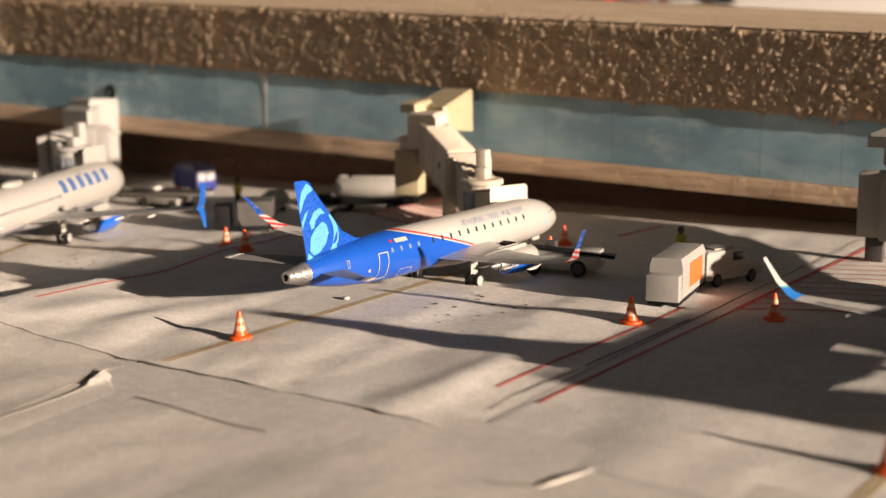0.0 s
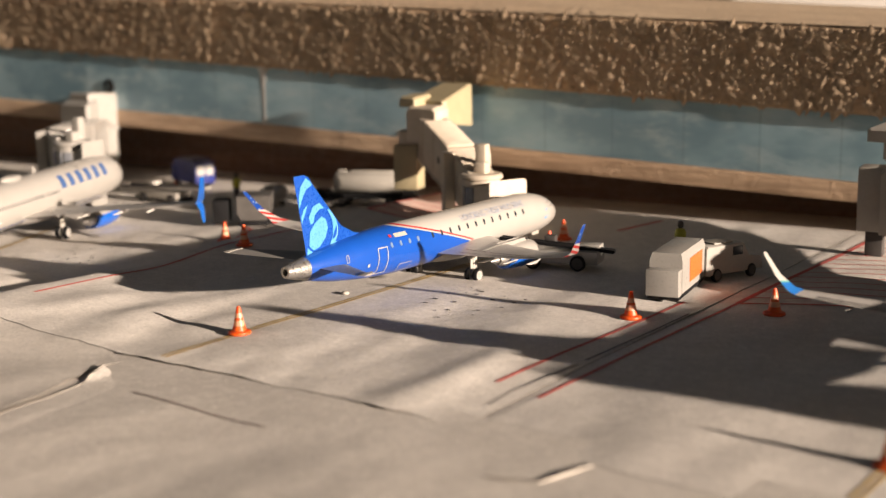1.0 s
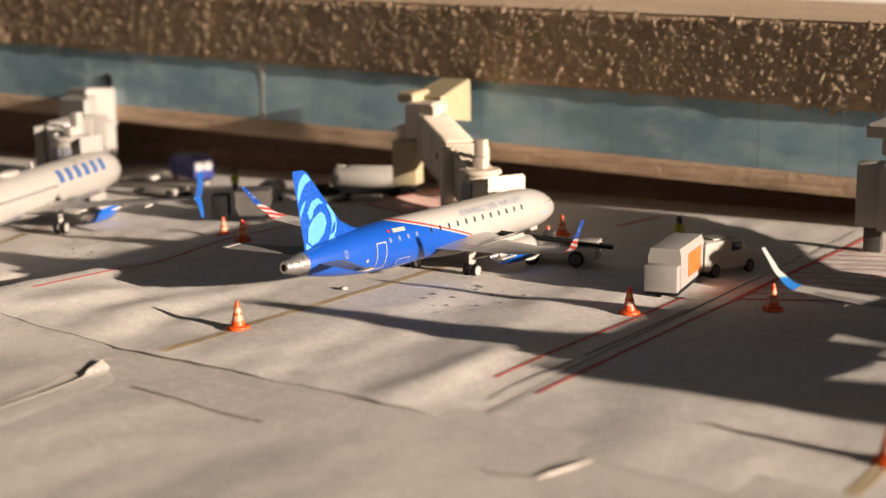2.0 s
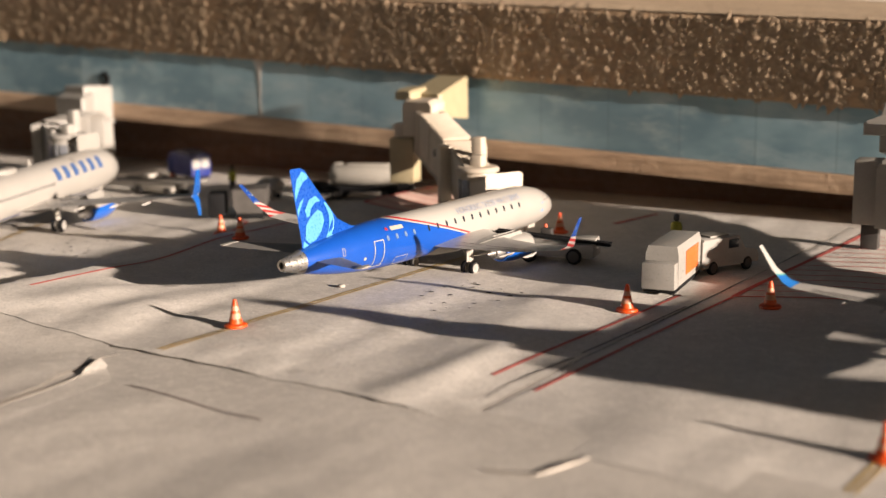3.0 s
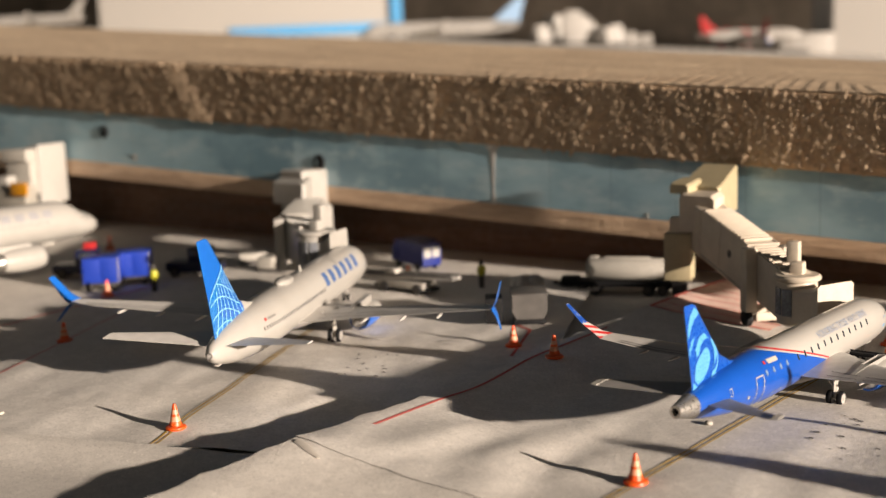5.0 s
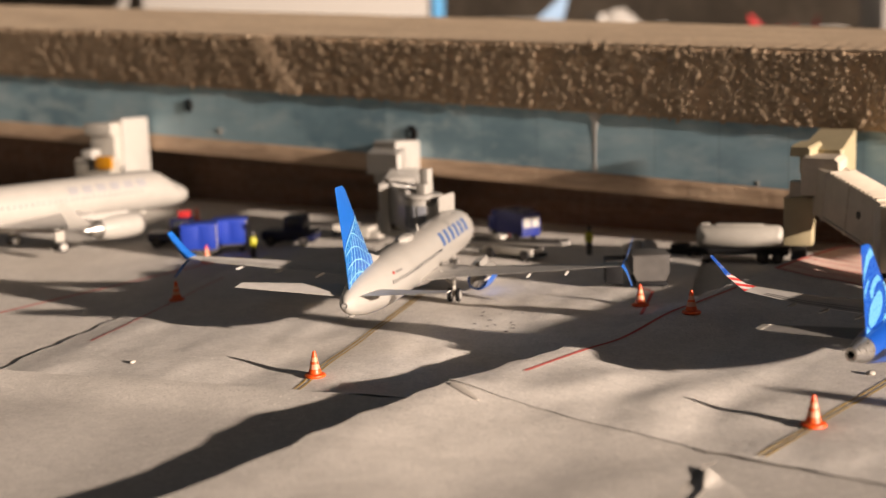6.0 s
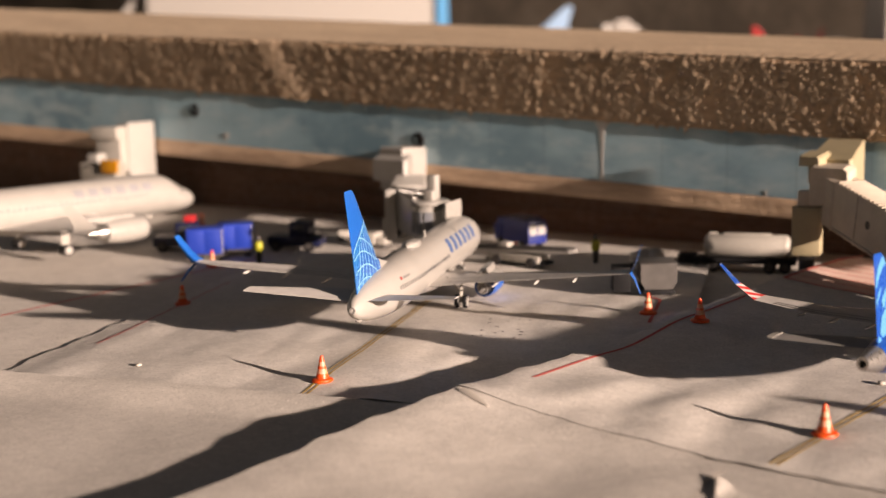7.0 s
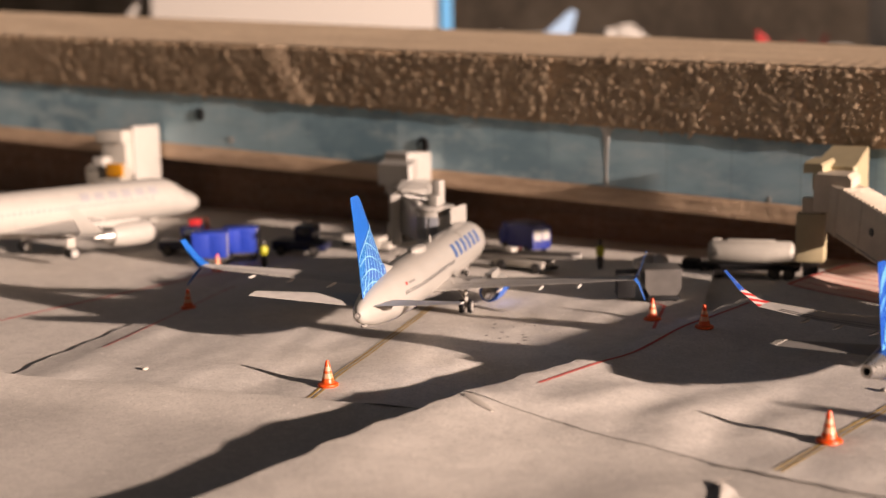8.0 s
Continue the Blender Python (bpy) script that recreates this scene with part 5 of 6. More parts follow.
    for i in range(int((L2 - .30) / .150)):
        q = .10 + i * .150
        box(bm, -w * .38, w * .38, q, q + .07, h * .46 - .01, h * .46 + .055, .010, 0, m2)
    part("roof_ribs", bm, mat, tun2)
    bm = bmesh.new()
    box(bm, -w * .43, w * .43, .0, .055, -h * .45, h * .475, .004, 0, m2)
    part("joint_gap", bm, DARK, tun2, "dark telescope joint")
    # lift frame with its bogie and wheels
    foot = M + (C - M) * .16
    side = Vector((M - R).normalized().cross(Vector((0, 0, 1)))).normalized()
    bm = bmesh.new()
    for k in (-1, 1):
        p = foot + side * k * (w / 2 + .06)
        box(bm, -.13, .13, -.15, .15, foot.z - .75, foot.z + h / 2 + .03, .05, 0, Matrix.Translation((p.x, p.y, 0)) @ Matrix.Rotation(math.atan2(side.y, side.x), 4, "Z"))
    a, b = foot + side * (w / 2 + .06), foot - side * (w / 2 + .06)
    along(bm, (a.x, a.y, foot.z - .72), (b.x, b.y, foot.z - .72), .22, .16, .03)
    frame_ob = part("lift_frame", bm, mat, root)
    bm = bmesh.new()
    along(bm, (foot.x - side.x * .30, foot.y - side.y * .30, .20), (foot.x + side.x * .30, foot.y + side.y * .30, .20), .30, .18, .04)
    box(bm, foot.x - .12, foot.x + .12, foot.y - .12, foot.y + .12, .2, foot.z - .6, .03)
    part("bogie", bm, mat, frame_ob)
    for k in (-1, 1):
        bm = bmesh.new()
        c = foot + side * k * .44
        lathe(bm, [(.02, -.07), (.12, -.08), (.175, -.06), (.185, 0), (.175, .06), (.12, .08), (.02, .07)], 20, Matrix.Translation((c.x, c.y, .185)) @ side.to_track_quat("Z", "Y").to_matrix().to_4x4())
        part("wheel", bm, BLACK, frame_ob, "black rubber wheel")
    # cab
    bm = bmesh.new()
    lathe(bm, [(.02, -.50), (r - .05, -.50), (r, -.46), (r, .30), (r - .03, .38), (.02, .38)], 28, Matrix.Translation(C))
    cab_ob = part("cab", bm, mat, root, "round cab")
    bm = bmesh.new()
    lathe(bm, [(.02, .36), (r + .05, .36), (r + .07, .39), (r + .07, .43), (r + .03, .47), (.02, .475)], 32, Matrix.Translation(C))
    part("cab_roof", bm, mat, cab_ob)
    t = H - C
    for ang in (-72, -108, -144, 72):
        bm = bmesh.new()
        q = Matrix.Translation(C) @ Matrix.Rotation(math.atan2(-t.x, t.y) + radians(ang), 4, "Z")
        box(bm, -.10, .10, r - .02, r + .012, -.30, .22, .01, 0, q)
        part("cab_window", bm, PANE, cab_ob, "grey cab window")
    bm = bmesh.new()
    q = t.normalized()
    n = Vector((-q.y, q.x, 0)).normalized()
    rings(bm, [[C + q * d + n * a + Vector((0, 0, z)) for a, z in ((-k, -.42), (k, -.42), (k, top), (k * .85, top + .05), (-k * .85, top + .05), (-k, top))]
               for d, k, top in ((.20, r - .06, .16), (r + .10, r - .03, .18), (t.length * .8, r, .22), (t.length * .97, r + .05, .31), (t.length, r + .06, .33))])
    part("canopy", bm, mat, root, "flared canopy")
    unit = part("roof_unit", boxes((-.13, .13, -.13, .13, .44, .70), bevel=.03), mat, root, "boxy roof unit")
    unit.matrix_basis = pose(C.x * CM, (C.y + .02) * CM, C.z * CM, 0, 0, 10)
    unit = part("roof_unit", boxes((-.12, .12, -.12, .12, .40, 1.02), bevel=.03), mat, root, "tall boxy roof unit")
    unit.matrix_basis = pose((C.x - .27) * CM, (C.y + .42) * CM, C.z * CM, 0, 0, 10)
    return root


def hut_rows(x, y, z, low=0.0):
    """The rotunda, lip and collar, whose lip's near corner stands at x, y with its top at z."""
    return dict(hut=[(y + dy, x + a, x + b, z + lo + low, z + hi) for dy, a, b, lo, hi in ((2.25, -.37, .52, -.83, .21), (2.20, -.37, .54, -.83, .23), (.55, -.02, 1.02, -.64, -.06), (.45, .02, .98, -.64, -.10))],
                lip=[(y + dy, x + a, x + b, z + lo, z + hi) for dy, a, b, lo, hi in ((.75, -.12, .40, -.24, .06), (.10, -.02, .52, -.24, .02), (0.0, .02, .48, -.22, -.02))],
                collar=[(y + dy, x + a, x + b, z + lo, z + hi) for dy, a, b, lo, hi in ((.50, .22, 1.12, -1.05, -.18), (-.02, .30, 1.22, -1.08, -.19), (-.12, .33, 1.20, -1.06, -.24))])


bridge((-5.12, 11.15, 1.70), (-2.92, 9.45, 1.20), (-1.66, 8.40, 0.93), (-0.72, 8.02, 0.99), "cream and white plastic boarding bridge docked at the blue-tailed jet", CREAM, BEIGE,
       **hut_rows(-5.97, 10.95, 2.66), block=(-5.78, 11.07, .45, 1.54, 19))


def stacked_bridge(x, y, label, hut, hood, lip, knob, tunnel, cab, mouth, k=1.0):
    """A bridge seen with its tunnel folded short: tall hut, hood with a lip, knob, tunnel, round cab and flared canopy."""
    g = ground_z(x, y)
    root = thing("boarding_bridge", x, y, g, 14, label, "boarding bridge", "boarding bridges")

    def block(b):
        return (b[0] - x, b[1] - x, b[2] - y, b[3] - y, b[4] - g, b[5] - g)

    h = block(hut)
    bm = bmesh.new()
    rings(bm, [[Vector((xa, ya, lo)), Vector((xb, ya, lo)), Vector((xb, ya, hi - .04)), Vector((xb - .05, ya, hi)), Vector((xa + .05, ya, hi - dip)), Vector((xa, ya, hi - .05 - dip))]
               for ya, xa, xb, lo, hi, dip in ((h[2], h[0], h[1], h[4], h[5] - .03, .10), (h[2] + .05, h[0], h[1] + .02, h[4], h[5], .10), (h[3] - .05, h[0], h[1] + .06, h[4], h[5], .06), (h[3], h[0] + .03, h[1] + .03, h[4], h[5] - .04, .06))])
    part("rotunda", bm, WHITE, root, "tall boxy rotunda")
    part("rotunda_column", boxes((h[0] + .15, h[1] - .1, h[2] + .2, h[3] - .15, 0.0, h[4] + .1), bevel=.03), PLASTIC, root)
    part("hood", boxes(block(hood), bevel=.04), PLASTIC, root, "square hood")
    part("hood_lip", boxes(block(lip), bevel=.05), PLASTIC, root, "rounded hood lip")
    part("roof_unit", boxes(block(knob), bevel=.06), WHITE, root, "boxy roof unit")
    t = block(tunnel)
    tun = part("tunnel", boxes(t, bevel=.03), GREYED, root, "short tunnel")
    part("tunnel_gap", boxes((t[0] + .1, t[1] - .02, t[2] - .012, t[2] + .05, t[5] - .10, t[5] - .04), bevel=.004), DARK, tun, "dark joint under the roof")
    bm = bmesh.new()
    for i in range(int((t[1] - t[0]) / .14)):
        box(bm, t[0] + .05 + .14 * i, t[0] + .11 + .14 * i, t[2] + .04, t[3] - .04, t[5], t[5] + .04, .008)
    part("roof_ribs", bm, PLASTIC, tun)
    C = Vector((cab[0] - x, cab[1] - y, 0))
    bm = bmesh.new()
    lathe(bm, [(.02, cab[3]), (.38 * k, cab[3]), (.42 * k, cab[3] + .04), (.42 * k, cab[4] - .05), (.39 * k, cab[4]), (.02, cab[4])], 28, Matrix.Translation(C))
    cab_ob = part("cab", bm, GREYED, root, "round cab")
    bm = bmesh.new()
    for ang in range(4):
        box(bm, -.10 * k, .10 * k, .405 * k, .43 * k, cab[4] - .55, cab[4] - .15, .01, 0, Matrix.Translation(C) @ Matrix.Rotation(radians(125 + 38 * ang), 4, "Z"))
    part("cab_window", bm, PANE, cab_ob, "grey cab window")
    bm = bmesh.new()
    lathe(bm, [(.02, 0.10), (.20 * k, .10), (.20 * k, cab[3] + .02), (.02, cab[3] + .02)], 16, Matrix.Translation(C))
    leg = part("lift_frame", bm, DARK, root, "dark lift column")
    for s in (-1, 1):
        bm = bmesh.new()
        lathe(bm, [(.02, -.05), (.10, -.06), (.15, -.04), (.16, 0), (.15, .04), (.10, .06), (.02, .05)], 20, Matrix.Translation(C + Vector((.28 * s, -.1 * s, .16))) @ Matrix.Rotation(radians(90), 4, "Y") @ Matrix.Rotation(radians(20), 4, "X"))
        part("wheel", bm, BLACK, leg, "black rubber wheel")
    M = Vector((mouth[0] - x, mouth[1] - y, 0))
    q = (M - C).normalized()
    n = Vector((-q.y, q.x, 0))
    L = (M - C).length
    bm = bmesh.new()
    rings(bm, [[C + q * d + n * a + Vector((0, 0, z)) for a, z in ((-w, lo), (w, lo), (w, hi), (w * .8, hi + .05), (-w * .8, hi + .05), (-w, hi))]
               for d, w, lo, hi in ((.2, .34 * k, mouth[2] + .05, mouth[3] - .12), (L * .6, .40 * k, mouth[2], mouth[3] - .12), (L * .85, .46 * k, mouth[2] + .02, mouth[3] - .02), (L, .52 * k, mouth[2] + .10, mouth[3] + .10))])
    part("canopy", bm, GREYED, root, "flared canopy")
    return root


bridge((-18.1, 11.2, 1.12), (-14.62, 7.42, 1.30), (-13.38, 6.92, 1.16), (-12.80, 7.12, 1.25), "white plastic boarding bridge docked at the twin-jet", WHITE, WHITE,
       hut=[(12.62, -19.75, -18.74, 1.20, 2.30), (12.55, -19.75, -18.70, 1.20, 2.34), (11.45, -19.55, -18.55, 1.15, 2.40), (11.35, -19.5, -18.58, 1.15, 2.36)],
       lip=[(11.5, -19.6, -18.3, 1.45, 2.20), (10.95, -19.35, -18.0, 1.45, 2.12), (10.85, -19.3, -18.05, 1.47, 2.08)],
       collar=[(11.6, -19.0, -17.6, .35, 1.46), (10.9, -18.85, -17.4, .35, 1.44), (10.8, -18.8, -17.45, .38, 1.42)], block=(-18.9, 11.3, .02, .36, 30), w=.85, h=1.0, r=.42)
third = stacked_bridge(-30.6, 10.0, "white plastic boarding bridge with an amber panel", (-31.1, -30.45, 10.0, 11.3, .9, 2.97), (-31.6, -30.5, 9.62, 10.05, 1.3, 2.45), (-31.75, -30.52, 9.5, 10.02, 2.42, 2.84),
                       (-31.62, -31.12, 9.15, 9.6, 1.45, 1.95), (-31.9, -30.3, 9.1, 9.65, .85, 1.60), (-30.0, 8.7, 0, .25, .85), (-28.4, 7.4, .4, 1.0), 1.1)
part("amber_panel", boxes((-.25, .50, -1.02, -.93, 1.55, 2.0), bevel=.04), AMBER, third, "amber panel")
bridge((6.38, 10.80, 1.10), (7.95, 8.70, 1.05), (8.80, 7.55, 0.82), (9.62, 7.10, 0.88), "white plastic boarding bridge of the last stand", PLASTIC, PLASTIC,
       hut=[(12.85, 5.16, 6.03, 1.60, 2.62), (12.80, 5.16, 6.05, 1.60, 2.64), (11.90, 5.40, 6.40, 1.75, 2.45), (11.80, 5.45, 6.35, 1.75, 2.40)],
       lip=[(11.85, 5.40, 6.00, 2.15, 2.46), (10.70, 5.50, 6.05, 2.19, 2.45), (10.60, 5.55, 6.00, 2.21, 2.41)],
       collar=[(12.80, 5.55, 6.40, 1.00, 1.85), (11.50, 5.75, 6.65, .62, 1.78), (10.58, 5.83, 6.75, .48, 1.75), (10.48, 5.86, 6.70, .50, 1.70)], block=(5.62, 11.0, .50, 1.72, 10), h=1.20)


# ---- traffic cones ----
def cone(x, y, lean=0.0):
    z = ground_z(x, y)
    root = thing("traffic_cone", x, y, z, lean * 40, "small orange plastic traffic cone with white bands", "traffic cone", "traffic cones")
    bm = bmesh.new()
    lathe(bm, [(.02, 0), (.165, 0), (.175, .02), (.165, .045), (.12, .062), (.02, .064)], 20)
    part("base", bm, ORANGE, root)
    for name, a, b, ra, rb, m in (("foot", .06, .135, .108, .090, ORANGE), ("lower_band", .135, .215, .088, .070, CONEWHITE), ("middle", .215, .255, .071, .062, ORANGE), ("upper_band", .255, .325, .061, .047, CONEWHITE), ("tip", .325, .425, .048, .026, ORANGE)):
        bm = bmesh.new()
        prof = [(ra, a), (rb, b)] if name != "tip" else [(ra, a), (rb + .003, b - .02), (rb - .004, b), (.004, b)]
        lathe(bm, prof, 18, cap=False)
        part(name, bm, m, root, "white band" if m is CONEWHITE else "")
    return root


first = cone(0.0, 0.0)
for x, y in ((9.62, 0.10), (4.26, 4.17), (5.98, 5.58), (-7.72, -1.76), (-15.15, 0.95), (-6.33, 5.53), (-4.45, 4.32), (-0.15, 9.18), (0.34, 7.9), (-19.16, 4.82), (-25.76, 9.47), (-13.6, 10.4)):
    copy_thing(first, pose(x * CM, y * CM, ground_z(x, y) * CM, 0, 0, 37 * x))


# ---- ground vehicles ----
def tyres(root, xs, ys, r=.13, w=.09, name="wheel"):
    for x in xs:
        for y in ys:
            wheel(name, root, x, y, r, w, DARK)


def cargo_cart(x, y, turn):
    root = thing("cargo_cart", x, y, ground_z(x, y), turn, "white box cargo cart with orange side panel and black base", "cargo cart")
    bm = bmesh.new()
    rings(bm, [[Vector((a, b, z)) for a, b in ((-k, -l), (k, -l), (k, l), (-k, l))] for z, k, l in ((.14, .31, .90), (.72, .31, .90), (.86, .27, .86), (.865, .25, .84))])
    part("body", bm, WHITE, root)
    bm = boxes((-.30, .30, -1.10, .88, .05, .135), bevel=.02)
    part("base", bm, BLACK, root, "black base")
    bm = boxes((.312, .320, -.35, .62, .26, .70), bevel=.002)
    part("curtain", bm, ORANGE2, root, "orange side panel")
    bm = bmesh.new()
    box(bm, -.31, .31, -1.18, -.905, .12, .60, .02)
    part("end_box", bm, WHITE, root, "white end box")
    tyres(root, (-.22, .22), (-.75, .75), .07, .06)
    return root


def van(x, y, turn):
    root = thing("service_van", x, y, ground_z(x, y), turn, "white model service van with a short bonnet and black wheels", "service van")
    bm = bmesh.new()
    prof = [(-.88, .15), (-.90, .22), (-.88, .70), (-.84, .745), (.26, .745), (.31, .72), (.48, .46), (.84, .41), (.91, .34), (.92, .15)]
    rings(bm, [[Vector((k, q, z * (1.0 if abs(k) < .33 or z < .5 else .97))) for q, z in prof] for k in (-.34, -.31, .31, .34)])
    part("body", bm, WHITE, root)
    part("roof_rack", boxes((-.24, .24, -.55, .05, .74, .775), bevel=.01), GREYED, root, "low roof rack")
    part("bumper", boxes((-.32, .32, .90, .945, .14, .24), bevel=.012), DARK, root, "dark bumper")
    for k in (-1, 1):
        bm = bmesh.new()
        box(bm, k * .342 - .006, k * .342 + .006, -.06, .26, .50, .68, .003)
        part("side_window", bm, GLASS, root, "dark side window")
    bm = bmesh.new()
    q = [Vector((a, s, z)) for a, s, z in ((-.25, .305, .70), (.25, .305, .70), (.27, .49, .48), (-.27, .49, .48))]
    bm.faces.new([bm.verts.new(p + Vector((0, .012, .012))) for p in q])
    part("windscreen", bm, GLASS, root, "dark windscreen")
    tyres(root, (-.31, .31), (-.55, .56), .14, .10)
    return root


def belt_loader(x, y, turn):
    root = thing("belt_loader", x, y, ground_z(x, y), turn, "white belt loader with a black conveyor beside the jet", "belt loader", "belt loaders")
    bm = boxes((-.30, .30, -.60, .78, .12, .36), (-.30, .02, .35, .76, .34, .44))
    part("body", bm, WHITE, root)
    bm = bmesh.new()
    m, L = along(bm, (.06, -1.10, .50), (.06, 1.05, .34), .16, .05, .015)
    part("conveyor", bm, BLACK, root, "black conveyor belt")
    bm = bmesh.new()
    for k in (-1, 1):
        box(bm, k * .09 - .010, k * .09 + .010, 0, L, .015, .045, .004, 0, m)
    part("guard_rail", bm, BLACK, root)
    bm = boxes((-.26, -.06, -.30, -.10, .40, .56), bevel=.02)
    part("seat", bm, DARK, root, "dark driver seat")
    tyres(root, (-.30, .30), (-.42, .42), .145, .10)
    return root


def baggage_cart(x, y, turn):
    root = thing("baggage_cart", x, y, ground_z(x, y), turn, "blue plastic covered baggage cart", "baggage cart", "blue baggage carts")
    bm = bmesh.new()
    box(bm, -.42, .42, -.48, .48, .16, .22, .01)
    part("deck", bm, DARK, root)
    bm = bmesh.new()
    box(bm, -.42, .42, -.48, .48, .22, .90, .04)
    part("cover", bm, CARTBLUE, root)
    for k in (-.24, .24):
        bm = boxes((.415, .432, k - .20, k + .20, .28, .84), bevel=.01)
        part("curtain", bm, CARTBLUE, root)
    bm = boxes((.40, .436, .455, .475, .24, .88), bevel=.004)
    part("corner_strip", bm, PLASTIC, root, "white corner strip")
    tyres(root, (-.34, .34), (-.32, .32), .10, .07)
    return root


def tug(x, y, turn, mat, label, lamp=False):
    root = thing("tow_tractor", x, y, ground_z(x, y), turn, label, "tow tractor", "tow tractors")
    bm = bmesh.new()
    box(bm, -.38, .38, -.75, .75, .14, .42, .05)
    box(bm, -.36, .36, -.10, .45, .40, .82, .06)
    part("body", bm, mat, root)
    bm = boxes((-.365, .365, .02, .34, .52, .74), bevel=.01)
    part("cab_window", bm, GLASS, root, "dark cab window")
    if lamp:
        part("lamp", boxes((-.16, .16, .10, .42, .80, 1.0), bevel=.06), RED, root, "red lamp")
    tyres(root, (-.36, .36), (-.48, .48), .15, .12)
    return root


def shuttle(x, y, turn):
    root = thing("service_bus", x, y, ground_z(x, y), turn, "dark blue plastic service bus with pale windows", "service bus")
    bm = bmesh.new()
    box(bm, -.40, .40, -1.05, .52, .18, 1.0, .06)
    part("body", bm, ROYAL, root)
    for k in range(3):
        part("side_window", boxes((.395, .412, -.90 + .46 * k, -.56 + .46 * k, .52, .86), bevel=.01), FARWHITE, root, "pale side window")
    for k in range(2):
        part("front_panel", boxes((-.34 + .36 * k, -.04 + .36 * k, -1.068, -1.045, .50, .86), bevel=.006), FARWHITE, root, "pale end window")
    part("cab", boxes((-.38, .38, .56, 1.05, .18, .78), (-.34, .34, .58, .92, .76, .98), bevel=.05), ROYAL, root, "blue driver's cab")
    part("windscreen", boxes((-.30, .30, .90, .935, .74, .92), (.335, .352, .64, .86, .74, .92), bevel=.006), FARWHITE, root, "pale windscreen")
    part("roof_pod", boxes((-.36, .36, -.8, .3, .98, 1.10), bevel=.03), NAVY, root)
    tyres(root, (-.36, .36), (-.65, .65), .16, .1)
    return root


def tanker(x, y, turn):
    root = thing("tanker_truck", x, y, ground_z(x, y), turn, "white fuel tanker trailer on a black chassis", "tanker truck")
    bm = bmesh.new()
    L = 2.0
    lathe(bm, [(.02, -L / 2), (.18, -L / 2), (.25, -L / 2 + .04), (.28, -L / 2 + .10), (.28, L / 2 - .10), (.25, L / 2 - .04), (.18, L / 2), (.02, L / 2)], 28, Matrix.Translation((0, 0, .60)) @ Matrix.Rotation(radians(90), 4, "X"))
    part("tank", bm, PLASTIC, root, "white tank")
    bm = boxes((-.07, .07, -.55, .55, .86, .91), (-.05, .05, -.9, -.7, .86, .92), bevel=.01)
    part("walkway", bm, PLASTIC, root)
    bm = boxes((-.30, .30, -1.25, 1.15, .20, .34), bevel=.02)
    part("chassis", bm, BLACK, root, "black chassis")
    bm = boxes((-.22, .22, -1.62, -1.2, .18, .40), (-.05, .05, -1.85, -1.6, .2, .27), bevel=.03)
    part("drawbar", bm, BLACK, root, "black drawbar end")
    tyres(root, (-.30, .30), (-1.05, -.75, .55, .9), .14, .1)
    return root


def container(x, y, turn):
    root = thing("container_cart", x, y, ground_z(x, y), turn, "grey freight container on a black dolly", "freight container")
    bm = bmesh.new()
    rings(bm, [[Vector((a, b, z)) for a, b in ((-k, -.62), (k, -.62), (k, .62), (-k, .62))] for z, k in ((.20, .40), (.42, .52), (.90, .52))])
    part("body", bm, BOXGREY, root, "dark grey container body")
    bm = boxes((-.54, .54, -.64, .64, .895, .94), bevel=.015)
    part("lid", bm, BOXGREY, root)
    bm = boxes((-.46, .46, -.70, .70, .07, .19), (-1.30, -.80, -.45, .35, .10, .80))
    part("dolly", bm, BLACK, root, "black dolly")
    tyres(root, (-.36, .36), (-.5, .5), .09, .07)
    return root


def ramp_loader(x, y, turn):
    """A long low white conveyor on a dark chassis."""
    root = thing("belt_loader", x, y, ground_z(x, y), turn, "long low white belt loader beside the twin-jet's nose", "belt loader", "belt loaders")
    bm = bmesh.new()
    m, L = along(bm, (0, -1.55, .30), (0, 1.55, .46), .34, .09, .02)
    belt = part("conveyor", bm, FARWHITE, root, "white conveyor")
    for k in (-1, 1):
        bm = bmesh.new()
        box(bm, k * .17 - .016, k * .17 + .016, .05, L - .05, .03, .09, .006, 0, m)
        part("guard_rail", bm, DARK, belt)
    part("body", boxes((-.26, .26, -.80, .70, .12, .30), (-.26, .02, -.72, -.40, .28, .52), bevel=.03), PLASTIC, root)
    part("chassis", boxes((-.20, .20, -.95, .85, .08, .16), bevel=.01), BLACK, root, "black chassis")
    tyres(root, (-.26, .26), (-.55, .50), .13, .09)
    return root


def power_unit(x, y, turn):
    """A small rounded white unit with a smaller tank ahead of it."""
    root = thing("power_unit", x, y, ground_z(x, y), turn, "small rounded white plastic ground power unit", "power unit")
    bm = bmesh.new()
    box(bm, -.20, .20, -.24, .20, .10, .52, .11)
    part("body", bm, WINGWHITE, root)
    bm = bmesh.new()
    box(bm, -.12, .12, .24, .48, .16, .42, .09)
    part("tank", bm, WINGWHITE, root, "small white tank")
    part("chassis", boxes((-.16, .16, -.20, .44, .07, .15), bevel=.01), BLACK, root, "black chassis")
    tyres(root, (-.18, .18), (-.12, .34), .08, .06)
    return root


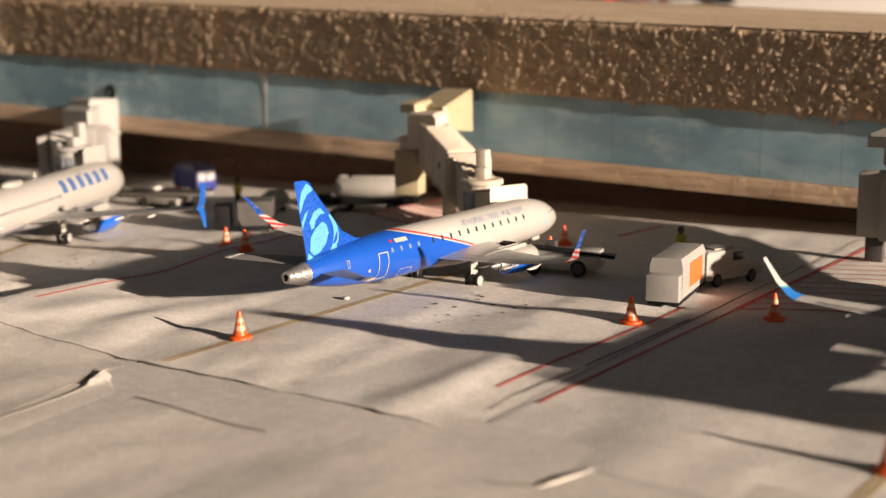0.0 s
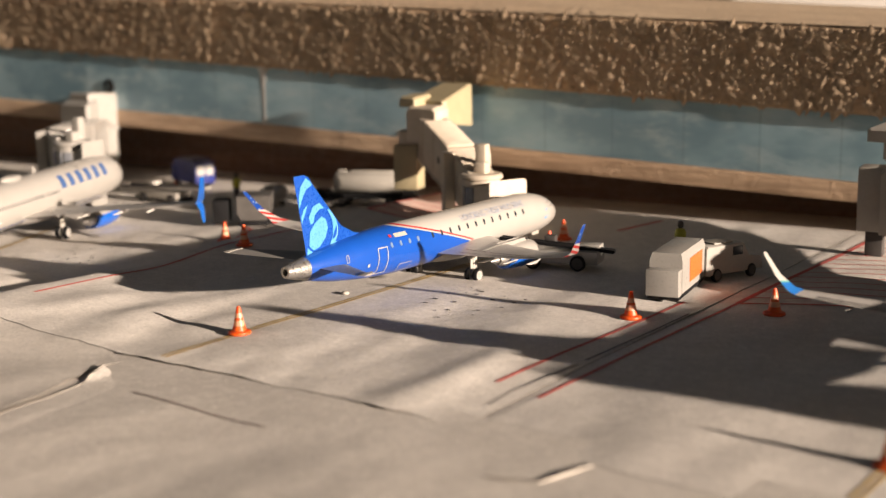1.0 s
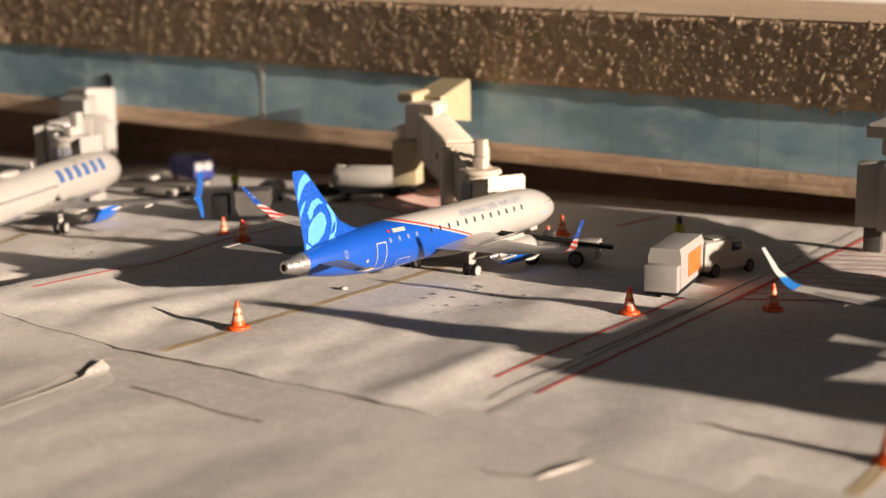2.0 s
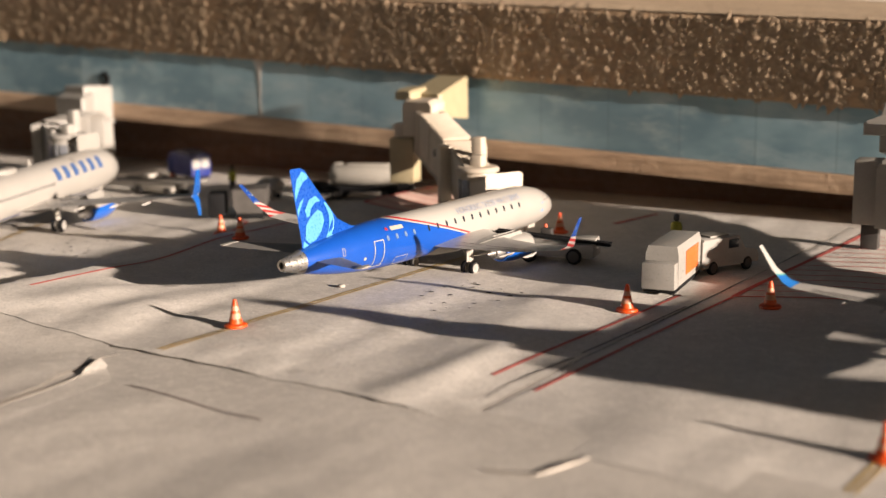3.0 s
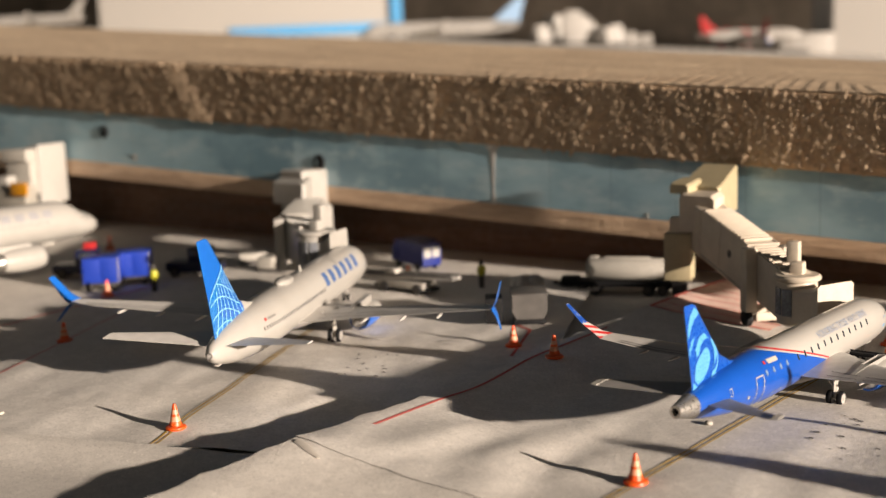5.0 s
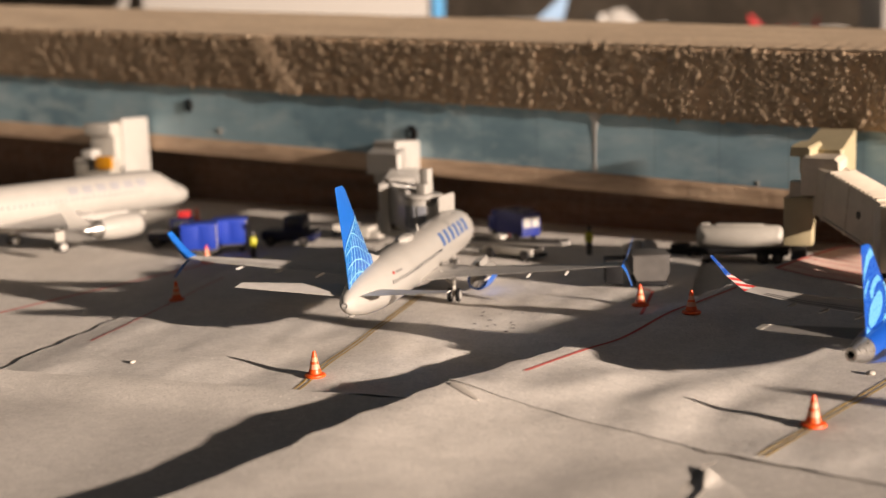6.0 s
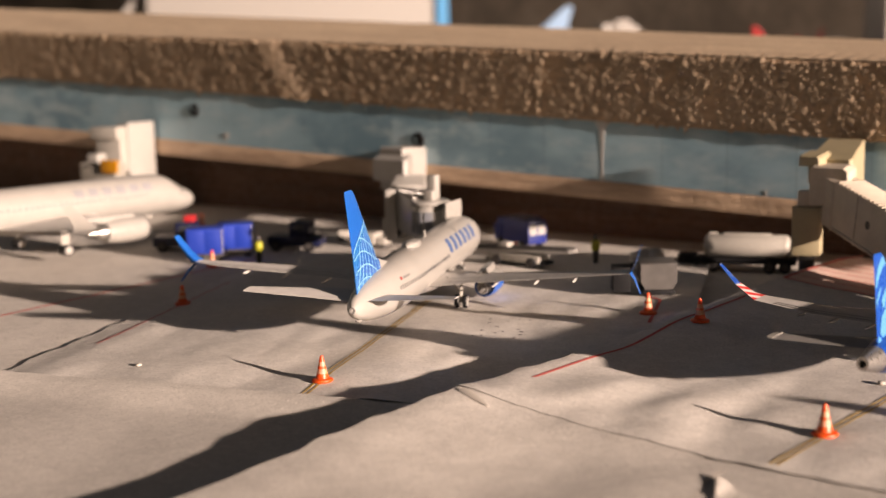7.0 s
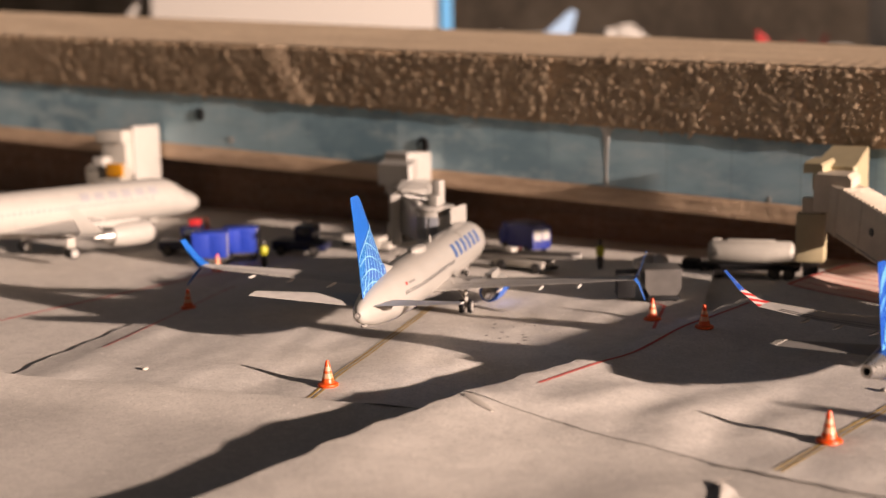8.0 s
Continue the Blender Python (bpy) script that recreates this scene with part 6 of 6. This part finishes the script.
ramp_loader(-12.1, 8.75, -88)
power_unit(-9.15, 9.75, 80)
cargo_cart(3.99, 6.22, 13).scale = (0.88, 0.86, 0.90)
van(4.1, 7.7, -20).scale = (0.82, 0.74, 0.86)
belt_loader(1.30, 6.75, -72)
baggage_cart(-20.1, 5.35, -42)
baggage_cart(-20.15, 6.40, -42)
tug(-19.5, 8.0, -60, TUGDARK, "near-black navy tow tractor coupled to the blue carts")
tug(-22.2, 6.1, -50, TUGDARK, "near-black navy tow tractor with a red lamp", True)
shuttle(-14.75, 12.0, 75).scale = (0.78, 0.78, 0.78)
tanker(-7.75, 11.95, -66)
container(-7.38, 7.45, 40).scale = (0.72, 0.72, 0.74)
tug(-33.5, 9.6, 60, NAVY, "dark blue tow tractor near the board")


def figurine(x, y, vest, label):
    """A tiny plain crew doll, one mesh."""
    bm = bmesh.new()
    z = 0.0
    lathe(bm, [(.005, 0), (.055, 0), (.06, .10), (.07, .20), (.065, .24)], 10, mi=1)
    lathe(bm, [(.06, .24), (.085, .28), (.09, .38), (.07, .43), (.03, .445)], 10, mi=0)
    lathe(bm, [(.03, .445), (.048, .48), (.048, .52), (.03, .55), (.004, .555)], 10, mi=1)
    bmesh.ops.scale(bm, vec=(1.25, 1.25, 1.3), verts=bm.verts)
    ob = link("figurine", bm, [vest, DARK])
    ob.matrix_basis = pose(x * CM, y * CM, ground_z(x, y) * CM, 0, 0, 20)
    return tagged(ob, label, "figurine", "crew figurines")


figurine(-18.54, 5.86, YELLOW, "tiny plain crew doll in a yellow vest")
figurine(-10.8, 10.05, YELLOW, "tiny plain crew doll in a dull yellow vest")
figurine(2.72, 8.75, YELLOW, "tiny plain crew doll beside the service van")


def luggage(x, y, rows, label):
    """A loose heap of soft white bundles."""
    root = thing("luggage_heap", x, y, ground_z(x, y), 0, label, "luggage heap")
    for dx, dy, dz, r in rows:
        bm = bmesh.new()
        bmesh.ops.create_icosphere(bm, subdivisions=2, radius=r, matrix=Matrix.Translation((dx, dy, dz)))
        for v in bm.verts:
            v.co += (v.co - Vector((dx, dy, dz))).normalized() * 0.04 * wave(v.co.x * 6, v.co.y * 6, x + dz)
        part("bag", bm, FARWHITE, root)
    return root


luggage(-9.1, 9.6, ((0, 0, .36, .20), (.26, .1, .38, .22), (-.22, .05, .34, .15), (.1, -.1, .2, .24), (-.1, .1, .14, .24)), "heap of white plastic bundles behind the container")


def ground_unit(x, y, turn, rows, label):
    root = thing("ground_power_unit", x, y, ground_z(x, y), turn, label, "ground unit", "white ground units")
    for a in rows:
        part("housing", boxes(a, bevel=.03), PLASTIC, root)
    part("base", boxes((-.4, .4, -.3, .3, 0, .1), bevel=.02), DARK, root)
    return root


ground_unit(-18.0, 9.6, 20, ((-.4, .1, -.3, .3, .1, .42), (.1, .4, -.25, .25, .1, .28)), "low white ground power unit")
ground_unit(-19.6, 10.2, 50, ((-.4, .4, -.2, .2, .1, .30),), "low white ground unit beside the bridge")

# ---- far things on the upper table ----
def far_jet(d, x, y, turn, k, label, hull_mat, fin_mat, tip_mat, engine_mat):
    root = airliner(d, "model_airliner", x, y, up(x, y) + .3, turn, label, hull_mat, fin_mat, tip_mat, engine_mat, wing_mat=FARWHITE, detail=False)[0]
    root.scale = (k, k, k)
    return root


far_jet(LARGE, -135.9, 178.0, 126, 2.8, "white model airliner with a pale blue fin on the upper table", FARWHITE, FARPALE, FARWHITE, FARWHITE)
far_jet(SMALL, -83.0, 148.0, -52, 1.9, "white model jet with a red fin on the upper table", FARWHITE, RED, RED, BLUE2)
far_jet(SMALL, -71.5, 148.0, 60, 1.9, "white model jet with a red tail facing the far wall", FARWHITE, RED, RED, RED)
far_jet(MEDIUM, -194.4, 122.0, 118, 1.9, "white model airliner at the far end of the upper table", FARWHITE, FARWHITE, FARWHITE, FARWHITE)


def building(x, y, w, depth, high, base_mat, label, turn, annex=None):
    """x, y: the near right corner of the front."""
    root = thing("terminal_building", x, y, up(x, y) - 0.5, turn, label, "model building", "white model buildings")
    part("wall", boxes((-w, 0, 0, depth, 0, high), bevel=.2), FARWHITE, root)
    part("roof", boxes((-w - .6, .6, -.6, depth + .6, high, high + .8), bevel=.15), FARWHITE, root)
    if base_mat:
        part("base_band", boxes((-w * .55, -.1, -.55, -.05, 2.0, 4.0), bevel=.08), base_mat, root, "light blue base band")
        part("corner_post", boxes((.3, 2.6, -.7, 1.5, .4, high * .9), bevel=.1), base_mat, root, "light blue corner post")
    if annex:
        part("annex", boxes((-w - annex[0], -w - .02, -.5, depth * .8, 0, annex[1]), bevel=.2), FARWHITE, root, "lower annex")
    return root


building(-176.9, 185.0, 62.0, 14.0, 22.0, SKYBLUE, "long white model terminal building with a light blue base", 38)
building(-28.6, 214.9, 60.0, 14.0, 22.0, None, "plain white model building on the upper table", 38, (5.0, 8.0))
for x, y, h in ((-119.0, 160, 0.9), (-121.5, 167, 1.7), (-124.1, 174, 1.3), (-114.9, 164, 2.0), (-117.2, 171, 1.3), (-107.9, 161, 0.8), (-110.0, 168, 1.1), (-111.5, 175, 0.7), (-102.1, 165, 0.5), (-79.6, 172, 0.8)):
    root = thing("ground_power_unit", x, y, up(x, y), 20 * x, "small white ground vehicle on the upper table", "ground unit", "far white vehicles")
    root.scale = (2.4, 2.4, 2.4)
    part("housing", boxes((-.9, .9, -.5, .5, .15, h), (-.4, .7, -.45, .45, h - .05, h + .4), bevel=.08), FARWHITE, root)
    part("base", boxes((-.95, .95, -.5, .5, 0, .2), bevel=.04), DARK, root)
